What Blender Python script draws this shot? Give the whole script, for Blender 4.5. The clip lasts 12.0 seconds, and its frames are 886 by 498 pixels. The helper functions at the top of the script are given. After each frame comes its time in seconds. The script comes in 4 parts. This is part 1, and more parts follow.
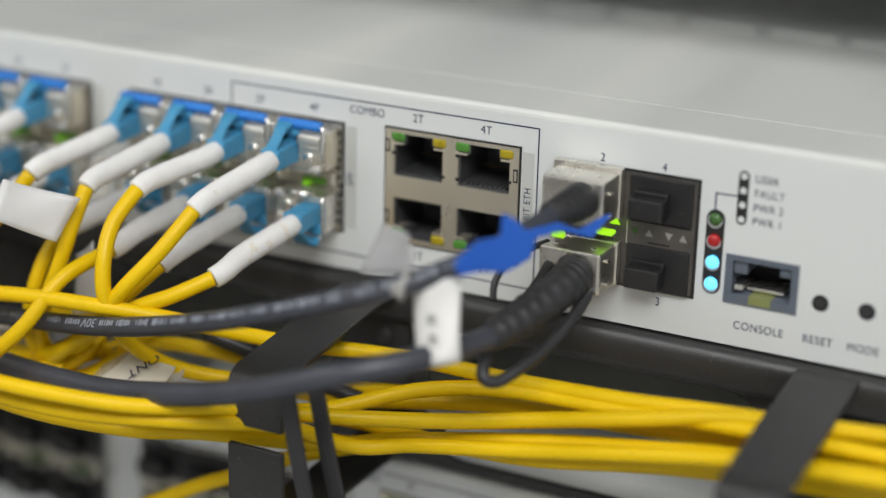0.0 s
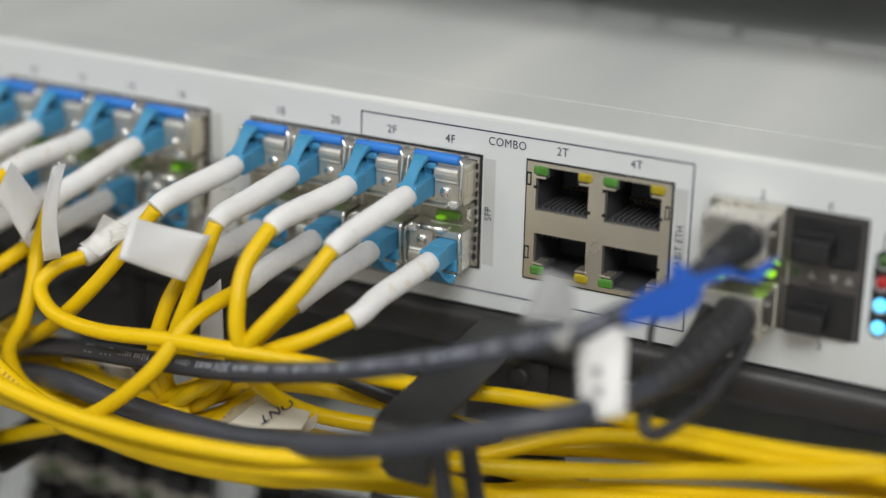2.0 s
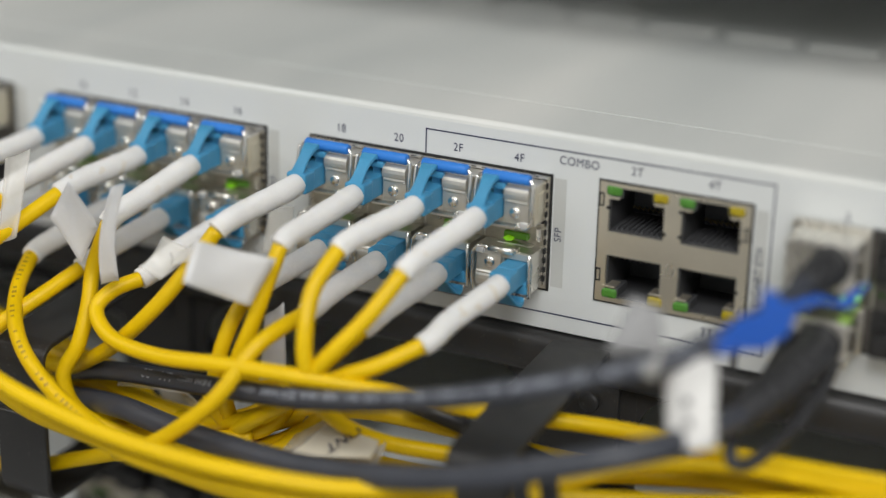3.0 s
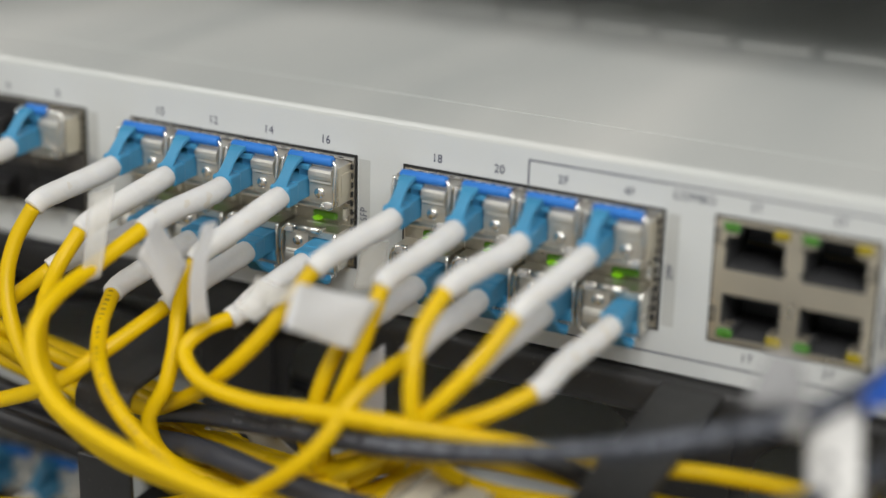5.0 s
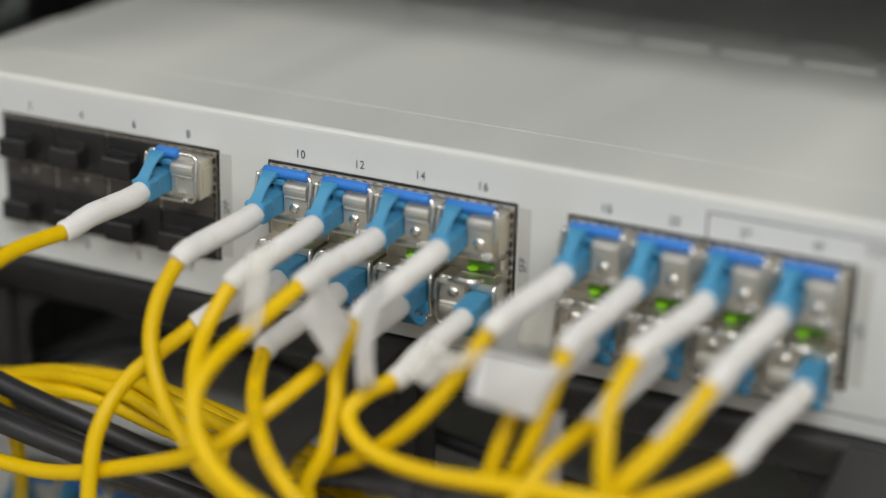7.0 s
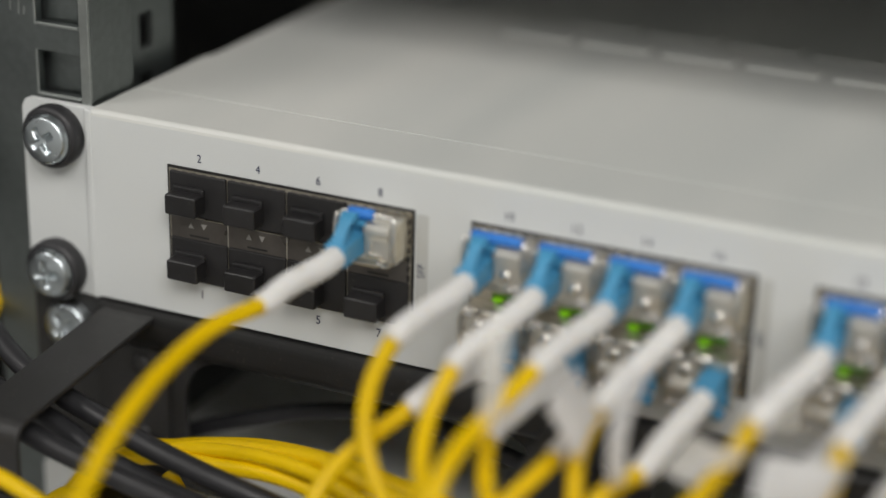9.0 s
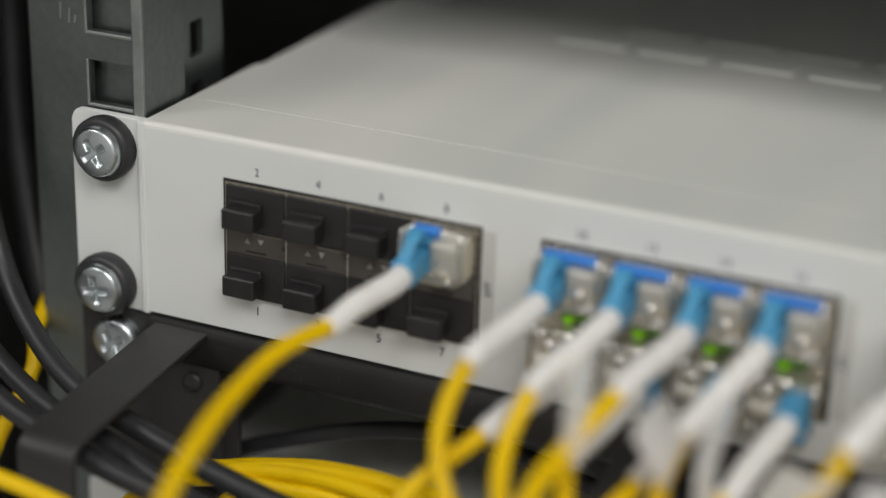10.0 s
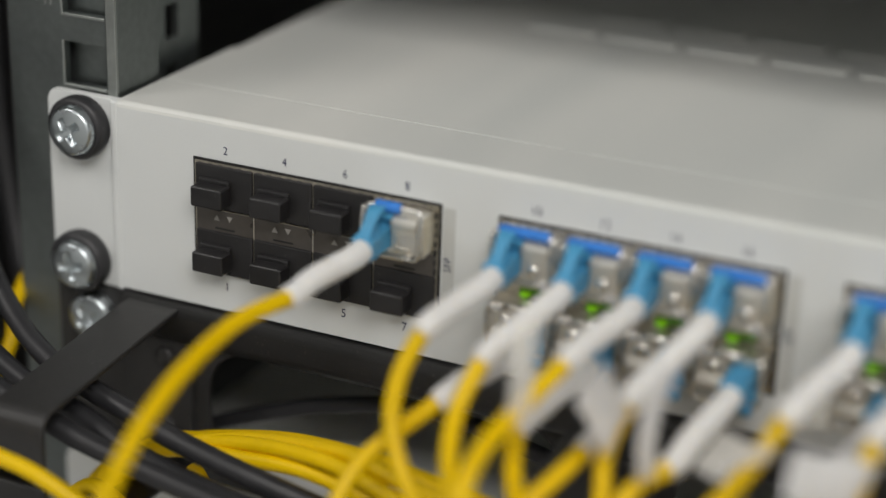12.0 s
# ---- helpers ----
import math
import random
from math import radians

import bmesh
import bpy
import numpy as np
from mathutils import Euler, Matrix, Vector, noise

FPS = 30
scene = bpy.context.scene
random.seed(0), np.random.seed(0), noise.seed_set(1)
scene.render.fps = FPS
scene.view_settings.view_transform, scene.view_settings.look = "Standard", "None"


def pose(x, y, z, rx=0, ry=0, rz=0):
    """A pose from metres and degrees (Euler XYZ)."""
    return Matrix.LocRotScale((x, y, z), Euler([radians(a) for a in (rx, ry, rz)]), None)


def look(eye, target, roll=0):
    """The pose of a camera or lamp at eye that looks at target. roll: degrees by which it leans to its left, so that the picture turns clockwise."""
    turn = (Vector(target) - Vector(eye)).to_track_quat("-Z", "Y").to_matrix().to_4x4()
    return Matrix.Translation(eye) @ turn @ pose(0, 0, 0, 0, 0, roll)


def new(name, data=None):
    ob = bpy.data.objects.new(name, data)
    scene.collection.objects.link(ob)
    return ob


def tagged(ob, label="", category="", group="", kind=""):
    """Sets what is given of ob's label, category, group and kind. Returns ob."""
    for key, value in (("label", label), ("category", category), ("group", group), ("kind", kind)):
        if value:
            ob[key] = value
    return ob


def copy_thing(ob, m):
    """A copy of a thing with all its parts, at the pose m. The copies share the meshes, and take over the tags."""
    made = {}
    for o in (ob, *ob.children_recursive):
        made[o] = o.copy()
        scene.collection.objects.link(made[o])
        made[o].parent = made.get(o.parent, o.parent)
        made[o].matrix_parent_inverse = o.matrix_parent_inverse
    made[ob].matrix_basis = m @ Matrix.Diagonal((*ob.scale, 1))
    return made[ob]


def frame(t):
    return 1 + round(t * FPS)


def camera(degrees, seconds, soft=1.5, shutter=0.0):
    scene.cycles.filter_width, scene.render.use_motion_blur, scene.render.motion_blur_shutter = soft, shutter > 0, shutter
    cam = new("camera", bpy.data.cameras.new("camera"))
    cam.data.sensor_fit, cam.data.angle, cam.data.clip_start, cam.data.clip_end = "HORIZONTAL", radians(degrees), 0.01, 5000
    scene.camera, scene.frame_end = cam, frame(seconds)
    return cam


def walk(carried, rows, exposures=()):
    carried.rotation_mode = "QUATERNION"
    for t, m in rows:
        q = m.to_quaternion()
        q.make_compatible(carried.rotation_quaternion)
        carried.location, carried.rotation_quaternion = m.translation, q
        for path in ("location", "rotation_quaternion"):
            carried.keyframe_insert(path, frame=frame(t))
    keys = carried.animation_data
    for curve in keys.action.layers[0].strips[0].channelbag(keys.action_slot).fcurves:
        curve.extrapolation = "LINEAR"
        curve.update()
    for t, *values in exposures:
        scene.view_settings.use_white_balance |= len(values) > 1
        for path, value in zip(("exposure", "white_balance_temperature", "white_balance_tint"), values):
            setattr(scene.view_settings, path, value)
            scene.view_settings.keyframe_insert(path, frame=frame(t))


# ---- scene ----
cam = camera(26.96, 12.0, soft=1.4)
# Millimetres from the numeral over port 16 on the front panel (z from there too), then yaw, pitch and roll in degrees.
BASE = 1200.0
EXPOSURES = ((0.0, -0.17, 6350, 10), (3.0, -0.23, 6400, 10), (5.5, -0.30, 6500, 10), (7.5, -0.34, 6550, 10), (9.5, -0.38, 6600, 11), (12.0, -0.40, 6600, 11))
ROWS = [
    (0.0, 274.88, -346.26, 106.65, 26.439, -19.153, 1.456),
    (0.5, 267.15, -345.24, 107.49, 26.58, -19.235, 1.439),
    (1.0, 258.15, -344.4, 108.94, 26.585, -19.404, 1.418),
    (1.5, 249.31, -342.57, 109.89, 26.678, -19.522, 1.402),
    (2.0, 240.44, -340.5, 111.13, 26.795, -19.674, 1.325),
    (2.5, 229.8, -339.12, 111.89, 26.578, -19.764, 1.422),
    (3.0, 219.87, -337.31, 112.29, 26.406, -19.806, 1.412),
    (5.0, 190.15, -328.97, 116.0, 26.142, -20.322, 1.313),
    (5.5, 182.29, -327.67, 117.41, 26.083, -20.478, 1.286),
    (6.0, 171.99, -326.95, 119.21, 25.886, -20.65, 1.284),
    (6.5, 158.72, -325.97, 121.81, 25.533, -20.951, 1.32),
    (7.0, 144.99, -324.39, 123.93, 25.334, -21.183, 1.348),
    (7.5, 129.98, -323.18, 124.42, 25.032, -21.167, 1.462),
    (9.5, 72.37, -312.57, 131.13, 23.78, -22.284, 1.731),
    (10.0, 64.45, -311.33, 131.19, 23.563, -22.36, 1.891),
    (10.5, 61.73, -310.57, 130.61, 23.621, -22.354, 1.984),
    (11.0, 62.42, -311.01, 130.82, 23.755, -22.415, 1.948),
    (11.5, 68.83, -313.29, 129.91, 23.983, -22.253, 2.04),
    (12.0, 80.34, -315.9, 129.58, 24.338, -22.208, 1.912),
]
walk(cam, [(t, look((x / 1000, y / 1000, (z + BASE) / 1000),
                    (x / 1000 - math.sin(radians(yaw)) * math.cos(radians(pitch)),
                     y / 1000 + math.cos(radians(yaw)) * math.cos(radians(pitch)),
                     (z + BASE) / 1000 + math.sin(radians(pitch))), roll))
           for t, x, y, z, yaw, pitch, roll in ROWS], exposures=EXPOSURES)
# A close-up lens: only a narrow depth is sharp.
cam.data.dof.use_dof = True
cam.data.dof.focus_distance = 0.391
cam.data.dof.aperture_fstop = 4.0

# ---- world and light ----
world = bpy.data.worlds.new("world")
scene.world = world
world.use_nodes = True
world.node_tree.nodes["Background"].inputs[0].default_value = (0.55, 0.6, 0.65, 1)
world.node_tree.nodes["Background"].inputs[1].default_value = 0.05


def area(name, place, target, size, size_y, watts, colour):
    lamp = bpy.data.lights.new(name, "AREA")
    lamp.shape, lamp.size, lamp.size_y, lamp.energy, lamp.color = "RECTANGLE", size, size_y, watts, colour
    ob = new(name, lamp)
    ob.matrix_world = look(place, target)
    return ob


# two unseen ceiling light panels, assumed over the aisle in front of the rack
area("ceiling_panel_light", (0.9, -1.3, 2.62), (0.9, -1.3, 0.0), 1.5, 1.0, 50, (1.0, 0.985, 0.965))
area("ceiling_panel_light", (-1.2, -1.15, 2.62), (-1.2, -1.15, 0.0), 1.2, 1.0, 15.5, (1.0, 0.985, 0.965))


# ---- materials ----
def mat(name, base, rough=0.5, metal=0.0, vary=0.12, grain=1500.0, patch=50.0, bump=0.15, emit=None, power=0.0, sheer=0.0,
        alpha=1.0, trans=0.0, coat=0.0, per_object=0.0, speck=0.0, spec=0.5, scuff=False, soft=0.0):
    """A surface with fine grain, broad stains and a little relief."""
    m = bpy.data.materials.new(name)
    m.use_nodes = True
    nt = m.node_tree
    b = nt.nodes["Principled BSDF"]
    co = nt.nodes.new("ShaderNodeTexCoord")
    at = co.outputs["Object"]
    if per_object:
        who, shift = nt.nodes.new("ShaderNodeObjectInfo"), nt.nodes.new("ShaderNodeVectorMath")
        nt.links.new(at, shift.inputs[0])
        nt.links.new(who.outputs["Random"], shift.inputs[1])
        at = shift.outputs[0]

    def nz(scale, detail):
        n = nt.nodes.new("ShaderNodeTexNoise")
        n.inputs["Scale"].default_value, n.inputs["Detail"].default_value = scale, detail
        nt.links.new(at, n.inputs["Vector"])
        return n

    fine, wide = nz(grain, 3.0), nz(patch, 4.0)
    mix = nt.nodes.new("ShaderNodeMath")
    mix.operation = "MULTIPLY_ADD"
    nt.links.new(fine.outputs[0], mix.inputs[0])
    mix.inputs[1].default_value = 0.4
    nt.links.new(wide.outputs[0], mix.inputs[2])
    ramp = nt.nodes.new("ShaderNodeMapRange")
    nt.links.new(mix.outputs[0], ramp.inputs[0])
    ramp.inputs[1].default_value, ramp.inputs[2].default_value = 0.35, 1.05
    ramp.inputs[3].default_value, ramp.inputs[4].default_value = 1.0 - vary, 1.0 + vary
    last = ramp.outputs[0]
    if per_object:
        info = nt.nodes.new("ShaderNodeObjectInfo")
        r2 = nt.nodes.new("ShaderNodeMapRange")
        r2.inputs[3].default_value, r2.inputs[4].default_value = 1.0 - per_object, 1.0 + per_object
        nt.links.new(info.outputs["Random"], r2.inputs[0])
        mul = nt.nodes.new("ShaderNodeMath")
        mul.operation = "MULTIPLY"
        nt.links.new(last, mul.inputs[0])
        nt.links.new(r2.outputs[0], mul.inputs[1])
        last = mul.outputs[0]
    col = nt.nodes.new("ShaderNodeVectorMath")
    col.operation = "SCALE"
    col.inputs[0].default_value = base
    nt.links.new(last, col.inputs["Scale"])
    out = col.outputs[0]
    if speck:
        dots = nz(grain * 0.35, 1.0)
        cut = nt.nodes.new("ShaderNodeMapRange")
        cut.inputs[1].default_value, cut.inputs[2].default_value = 0.70, 0.74
        cut.inputs[4].default_value = speck
        nt.links.new(dots.outputs[0], cut.inputs[0])
        mx = nt.nodes.new("ShaderNodeMix")
        mx.data_type = "RGBA"
        nt.links.new(cut.outputs[0], mx.inputs[0])
        nt.links.new(out, mx.inputs[6])
        mx.inputs[7].default_value = (0.35, 0.33, 0.3, 1)
        out = mx.outputs[2]
    if scuff:
        # sparse small tan scrapes
        vein, where = nz(260.0, 2.0), nz(70.0, 0.0)
        off = nt.nodes.new("ShaderNodeMath")
        off.operation = "GREATER_THAN"
        nt.links.new(vein.outputs[0], off.inputs[0])
        off.inputs[1].default_value = 0.63
        gate = nt.nodes.new("ShaderNodeMapRange")
        nt.links.new(where.outputs[0], gate.inputs[0])
        gate.inputs[1].default_value, gate.inputs[2].default_value, gate.inputs[4].default_value = 0.54, 0.62, 0.25
        both = nt.nodes.new("ShaderNodeMath")
        both.operation = "MULTIPLY"
        nt.links.new(off.outputs[0], both.inputs[0])
        nt.links.new(gate.outputs[0], both.inputs[1])
        mz = nt.nodes.new("ShaderNodeMix")
        mz.data_type = "RGBA"
        nt.links.new(both.outputs[0], mz.inputs[0])
        nt.links.new(out, mz.inputs[6])
        mz.inputs[7].default_value = (0.55, 0.42, 0.20, 1)
        out = mz.outputs[2]
    nt.links.new(out, b.inputs["Base Color"])
    rr = nt.nodes.new("ShaderNodeMapRange")
    nt.links.new(wide.outputs[0], rr.inputs[0])
    rr.inputs[1].default_value, rr.inputs[2].default_value = 0.3, 0.7
    rr.inputs[3].default_value, rr.inputs[4].default_value = max(0.02, rough - 0.08), min(1.0, rough + 0.08)
    nt.links.new(rr.outputs[0], b.inputs["Roughness"])
    b.inputs["Specular IOR Level"].default_value = spec
    b.inputs["Metallic"].default_value = metal
    if soft:
        b.inputs["Subsurface Weight"].default_value, b.inputs["Subsurface Scale"].default_value = soft, 0.0016
        b.inputs["Subsurface Radius"].default_value = (1.0, 0.9, 0.75)
    b.inputs["Transmission Weight"].default_value = trans
    b.inputs["Coat Weight"].default_value = coat
    b.inputs["Alpha"].default_value = alpha
    if bump:
        bp = nt.nodes.new("ShaderNodeBump")
        bp.inputs["Strength"].default_value, bp.inputs["Distance"].default_value = bump, 0.0001
        nt.links.new(fine.outputs[0], bp.inputs["Height"])
        nt.links.new(bp.outputs[0], b.inputs["Normal"])
    if emit:
        b.inputs["Emission Color"].default_value = (*emit, 1)
        b.inputs["Emission Strength"].default_value = power
    if sheer:
        # thin sheet that lets scattered light through
        tl = nt.nodes.new("ShaderNodeBsdfTranslucent")
        tl.inputs["Color"].default_value = (*base, 1)
        blend = nt.nodes.new("ShaderNodeMixShader")
        blend.inputs[0].default_value = sheer
        nt.links.new(b.outputs[0], blend.inputs[1])
        nt.links.new(tl.outputs[0], blend.inputs[2])
        nt.links.new(blend.outputs[0], nt.nodes["Material Output"].inputs["Surface"])
    return m


PANEL = mat("powder_coat_grey_white", (0.63, 0.65, 0.64), 0.56, vary=0.05, grain=2500, patch=16, bump=0.12)
LIDPAINT = mat("wiped_powder_coat", (0.63, 0.64, 0.62), 0.50, vary=0.05, grain=2500, patch=16, bump=0.12)
nt = LIDPAINT.node_tree
# light and dark reflection streaks, put into the lid's colour and roughness
streak = nt.nodes.new("ShaderNodeTexNoise")
squeeze = nt.nodes.new("ShaderNodeMapping")
squeeze.inputs["Scale"].default_value = (1.0, 0.16, 1.0)
squeeze.inputs["Rotation"].default_value = (0, 0, 0.12)
nt.links.new(nt.nodes["Texture Coordinate"].outputs["Object"], squeeze.inputs["Vector"])
nt.links.new(squeeze.outputs[0], streak.inputs["Vector"])
streak.inputs["Scale"].default_value, streak.inputs["Detail"].default_value = 26.0, 2.0
streak_gloss = nt.nodes.new("ShaderNodeMapRange")
nt.links.new(streak.outputs[0], streak_gloss.inputs[0])
streak_gloss.inputs[1].default_value, streak_gloss.inputs[2].default_value, streak_gloss.inputs[3].default_value, streak_gloss.inputs[4].default_value = 0.3, 0.7, 0.27, 0.66
nt.links.new(streak_gloss.outputs[0], nt.nodes["Principled BSDF"].inputs["Roughness"])
sheen_tint = nt.nodes.new("ShaderNodeMix")
sheen_tint.data_type = "RGBA"
nt.links.new(streak.outputs[0], sheen_tint.inputs[0])
sheen_tint.inputs[6].default_value, sheen_tint.inputs[7].default_value = (0.51, 0.55, 0.54, 1), (0.765, 0.75, 0.70, 1)
nt.links.new(sheen_tint.outputs[2], nt.nodes["Principled BSDF"].inputs["Base Color"])
INK = mat("navy_print", (0.012, 0.016, 0.06), 0.6, vary=0.1)
STRIP = mat("grey_sticker", (0.50, 0.51, 0.49), 0.55, vary=0.05)
STEEL = mat("tinned_steel", (0.80, 0.77, 0.70), 0.29, 0.96, vary=0.10, grain=900, patch=90, bump=0.2)
SHIELD = mat("champagne_tin_plate", (0.76, 0.70, 0.57), 0.30, 0.86, vary=0.06, grain=900, patch=60, bump=0.1)
BRIGHT = mat("bright_steel", (0.86, 0.84, 0.79), 0.20, 0.97, vary=0.08, grain=700, patch=120, bump=0.1)
FACE = mat("dull_tin_face", (0.66, 0.64, 0.58), 0.36, 0.74, vary=0.10, grain=700, patch=120, bump=0.15)
TRAY = mat("grey_tray_paint", (0.42, 0.43, 0.43), 0.6, vary=0.1, grain=900, patch=20)
SATIN = mat("satin_steel", (0.82, 0.82, 0.81), 0.30, 0.6, vary=0.06, grain=700, patch=120, bump=0.1)
ZINC = mat("galvanised_zinc", (0.19, 0.21, 0.205), 0.36, 0.9, vary=0.30, grain=500, patch=30, bump=0.2, speck=0.12)
# paler copy of the zinc, for edge highlights and for the stamped marks
EDGE = mat("cut_zinc_edge", (0.30, 0.32, 0.305), 0.42, 0.7, vary=0.25, grain=500, patch=60, bump=0.2)
SCREW = mat("zinc_screw", (0.55, 0.60, 0.62), 0.30, 1.0, vary=0.1, grain=900, patch=150, bump=0.15)
CAVITY = mat("black_cavity", (0.012, 0.012, 0.012), 0.6, vary=0.2)
RUBBER = mat("black_rubber", (0.026, 0.026, 0.028), 0.46, vary=0.2, grain=2500, patch=150, bump=0.3, per_object=0.12, speck=0.06)
PLUG = mat("black_plug_rubber", (0.016, 0.0155, 0.016), 0.36, vary=0.25, grain=2500, patch=150, bump=0.3, per_object=0.15, speck=0.05)
JACKET = mat("black_cable_jacket", (0.046, 0.050, 0.062), 0.40, vary=0.2, grain=2000, patch=100, bump=0.3)
BLACKPAINT = mat("black_powder_coat", (0.024, 0.0235, 0.023), 0.44, vary=0.15, grain=3500, patch=40, bump=0.5, speck=0.10)
YELLOW = mat("yellow_fibre_jacket", (0.73, 0.48, 0.0), 0.42, vary=0.08, grain=900, patch=70, bump=0.12, per_object=0.06, spec=0.27)
BOOT = mat("white_boot", (0.735, 0.73, 0.71), 0.85, scuff=True, vary=0.06, grain=1800, patch=220, bump=0.8, per_object=0.03, spec=0.2, soft=0.35)
LCBLUE = mat("blue_connector_plastic", (0.06, 0.28, 0.48), 0.40, vary=0.08, grain=1500, patch=150, bump=0.15, per_object=0.06)
BAIL = mat("blue_bail_plastic", (0.035, 0.20, 0.62), 0.42, spec=0.3, vary=0.06, grain=1500, patch=200, bump=0.1)
TABBLUE = mat("blue_pull_tab", (0.025, 0.13, 0.60), 0.42, vary=0.08)
LEDGREEN = mat("green_led_lens", (0.07, 0.22, 0.03), 0.3, vary=0.15, patch=300)
LEDAMBER = mat("amber_led_lens", (0.36, 0.28, 0.01), 0.3, vary=0.15, patch=300)
LINKGREEN = mat("lit_green_led", (0.10, 0.5, 0.02), 0.3, vary=0.05, emit=(0.46, 0.88, 0.01), power=0.95)
PORTGREEN = mat("lit_port_led", (0.10, 0.4, 0.02), 0.3, vary=0.25, patch=500, emit=(0.36, 0.78, 0.01), power=0.42)
GLOWPIPE = mat("glowing_light_pipe", (0.07, 0.18, 0.03), 0.2, vary=0.3, patch=400, emit=(0.3, 0.75, 0.015), power=0.07)
DIMGREEN = mat("unlit_green_led", (0.05, 0.12, 0.03), 0.25, vary=0.1)
RED = mat("red_led", (0.30, 0.01, 0.012), 0.2, vary=0.1, emit=(0.6, 0.02, 0.02), power=0.15)
BLUELED = mat("lit_blue_led", (0.1, 0.45, 0.7), 0.2, vary=0.02, emit=(0.12, 0.60, 1.0), power=1.9)
CLEARLED = mat("unlit_led", (0.5, 0.52, 0.52), 0.2, vary=0.05)
TAG = mat("milky_label_film", (0.86, 0.86, 0.86), 0.35, vary=0.07, patch=80, alpha=0.70, sheer=0.4)
PAPER = mat("white_flag_paper", (0.80, 0.80, 0.79), 0.4, sheer=0.25, vary=0.05, patch=90)
AMBERPLASTIC = mat("olive_plastic", (0.21, 0.23, 0.08), 0.35, vary=0.1)
JACKLINE = mat("charcoal_jack_plastic", (0.052, 0.053, 0.055), 0.42, vary=0.15)
DINGY = mat("dingy_boot", (0.72, 0.715, 0.70), 0.85, vary=0.12, grain=1800, patch=220, bump=0.8, spec=0.2, soft=0.3)
CLEAR = mat("clear_label_film", (0.80, 0.78, 0.72), 0.18, vary=0.06, alpha=0.36)
POWER = mat("black_power_cable", (0.019, 0.019, 0.021), 0.45, vary=0.2, grain=2000, patch=100, bump=0.3)
SMOKY = mat("smoky_label_film", (0.36, 0.36, 0.36), 0.4, vary=0.10, patch=120, alpha=0.8)
DULLTIN = mat("dull_cage_tin", (0.42, 0.39, 0.32), 0.34, 0.8, vary=0.3, grain=900, patch=300, bump=0.3)
STRIPE = mat("dark_cage_strip", (0.12, 0.11, 0.10), 0.34, 0.6, vary=0.2, grain=900, patch=200, bump=0.2)
GREYMARK = mat("etched_mark", (0.30, 0.29, 0.27), 0.5, vary=0.1)
WHITELABEL = mat("white_label_paper", (0.74, 0.73, 0.70), 0.5, vary=0.05)
CREAM = mat("aged_label_paper", (0.62, 0.58, 0.47), 0.5, vary=0.08)
GREYJACK = mat("grey_jack_plastic", (0.10, 0.12, 0.15), 0.42, vary=0.1)
GOLD = mat("gold_contacts", (0.55, 0.42, 0.16), 0.3, 1.0, vary=0.1)
CORDPRINT = mat("olive_cord_print", (0.36, 0.23, 0.01), 0.5, vary=0.2)
PRINT = mat("pale_cable_print", (0.27, 0.29, 0.33), 0.5, vary=0.2)
WALLPAINT = mat("pale_wall_paint", (0.66, 0.665, 0.66), 0.7, vary=0.05, grain=60, patch=3, bump=0.1)
FLOORTILE = mat("grey_floor_vinyl", (0.42, 0.42, 0.41), 0.5, vary=0.12, grain=90, patch=5, bump=0.1)
LAMPMAT = mat("tube_diffuser", (0.8, 0.8, 0.8), 0.5, vary=0.02, emit=(1.0, 0.97, 0.92), power=1.2)


# ---- building helpers (all lengths in millimetres) ----
def thing(name, x, y, z, label, category, group="", kind=""):
    ob = new(name)
    ob.empty_display_size = 0.005
    ob.matrix_world = pose(x / 1000, y / 1000, (z + BASE) / 1000)
    return tagged(ob, label, category, group, kind)


def mesh_of(name, bm, material, smooth=False):
    me = bpy.data.meshes.new(name)
    bmesh.ops.scale(bm, vec=(0.001,) * 3, verts=bm.verts)
    bmesh.ops.recalc_face_normals(bm, faces=bm.faces)
    bm.to_mesh(me)
    bm.free()
    me.materials.append(material)
    if smooth:
        for p in me.polygons:
            p.use_smooth = True
    return me


def part(name, bm, material, parent, label="", smooth=False):
    """Links a bmesh, in the thing's own millimetres, as one mesh under a thing or a part."""
    ob = new(name, mesh_of(name, bm, material, smooth))
    ob.parent = parent
    return tagged(ob, label)


def again(ob, x, y, z, parent=None):
    """Another part on the same mesh, moved by millimetres."""
    o = new(ob.name.split(".")[0], ob.data)
    o.parent = parent or ob.parent
    o.location = (x / 1000, y / 1000, z / 1000)
    return o


def box(x0, x1, y0, y1, z0, z1, bevel=0.0, bm=None, seg=2):
    bm = bm or bmesh.new()
    got = bmesh.ops.create_cube(bm, size=1.0)["verts"]
    for v in got:
        v.co = Vector((x0 if v.co.x < 0 else x1, y0 if v.co.y < 0 else y1, z0 if v.co.z < 0 else z1))
    if bevel:
        edges = list({e for v in got for e in v.link_edges})
        bmesh.ops.bevel(bm, geom=edges, offset=bevel, segments=seg, profile=0.5, affect="EDGES")
    return bm


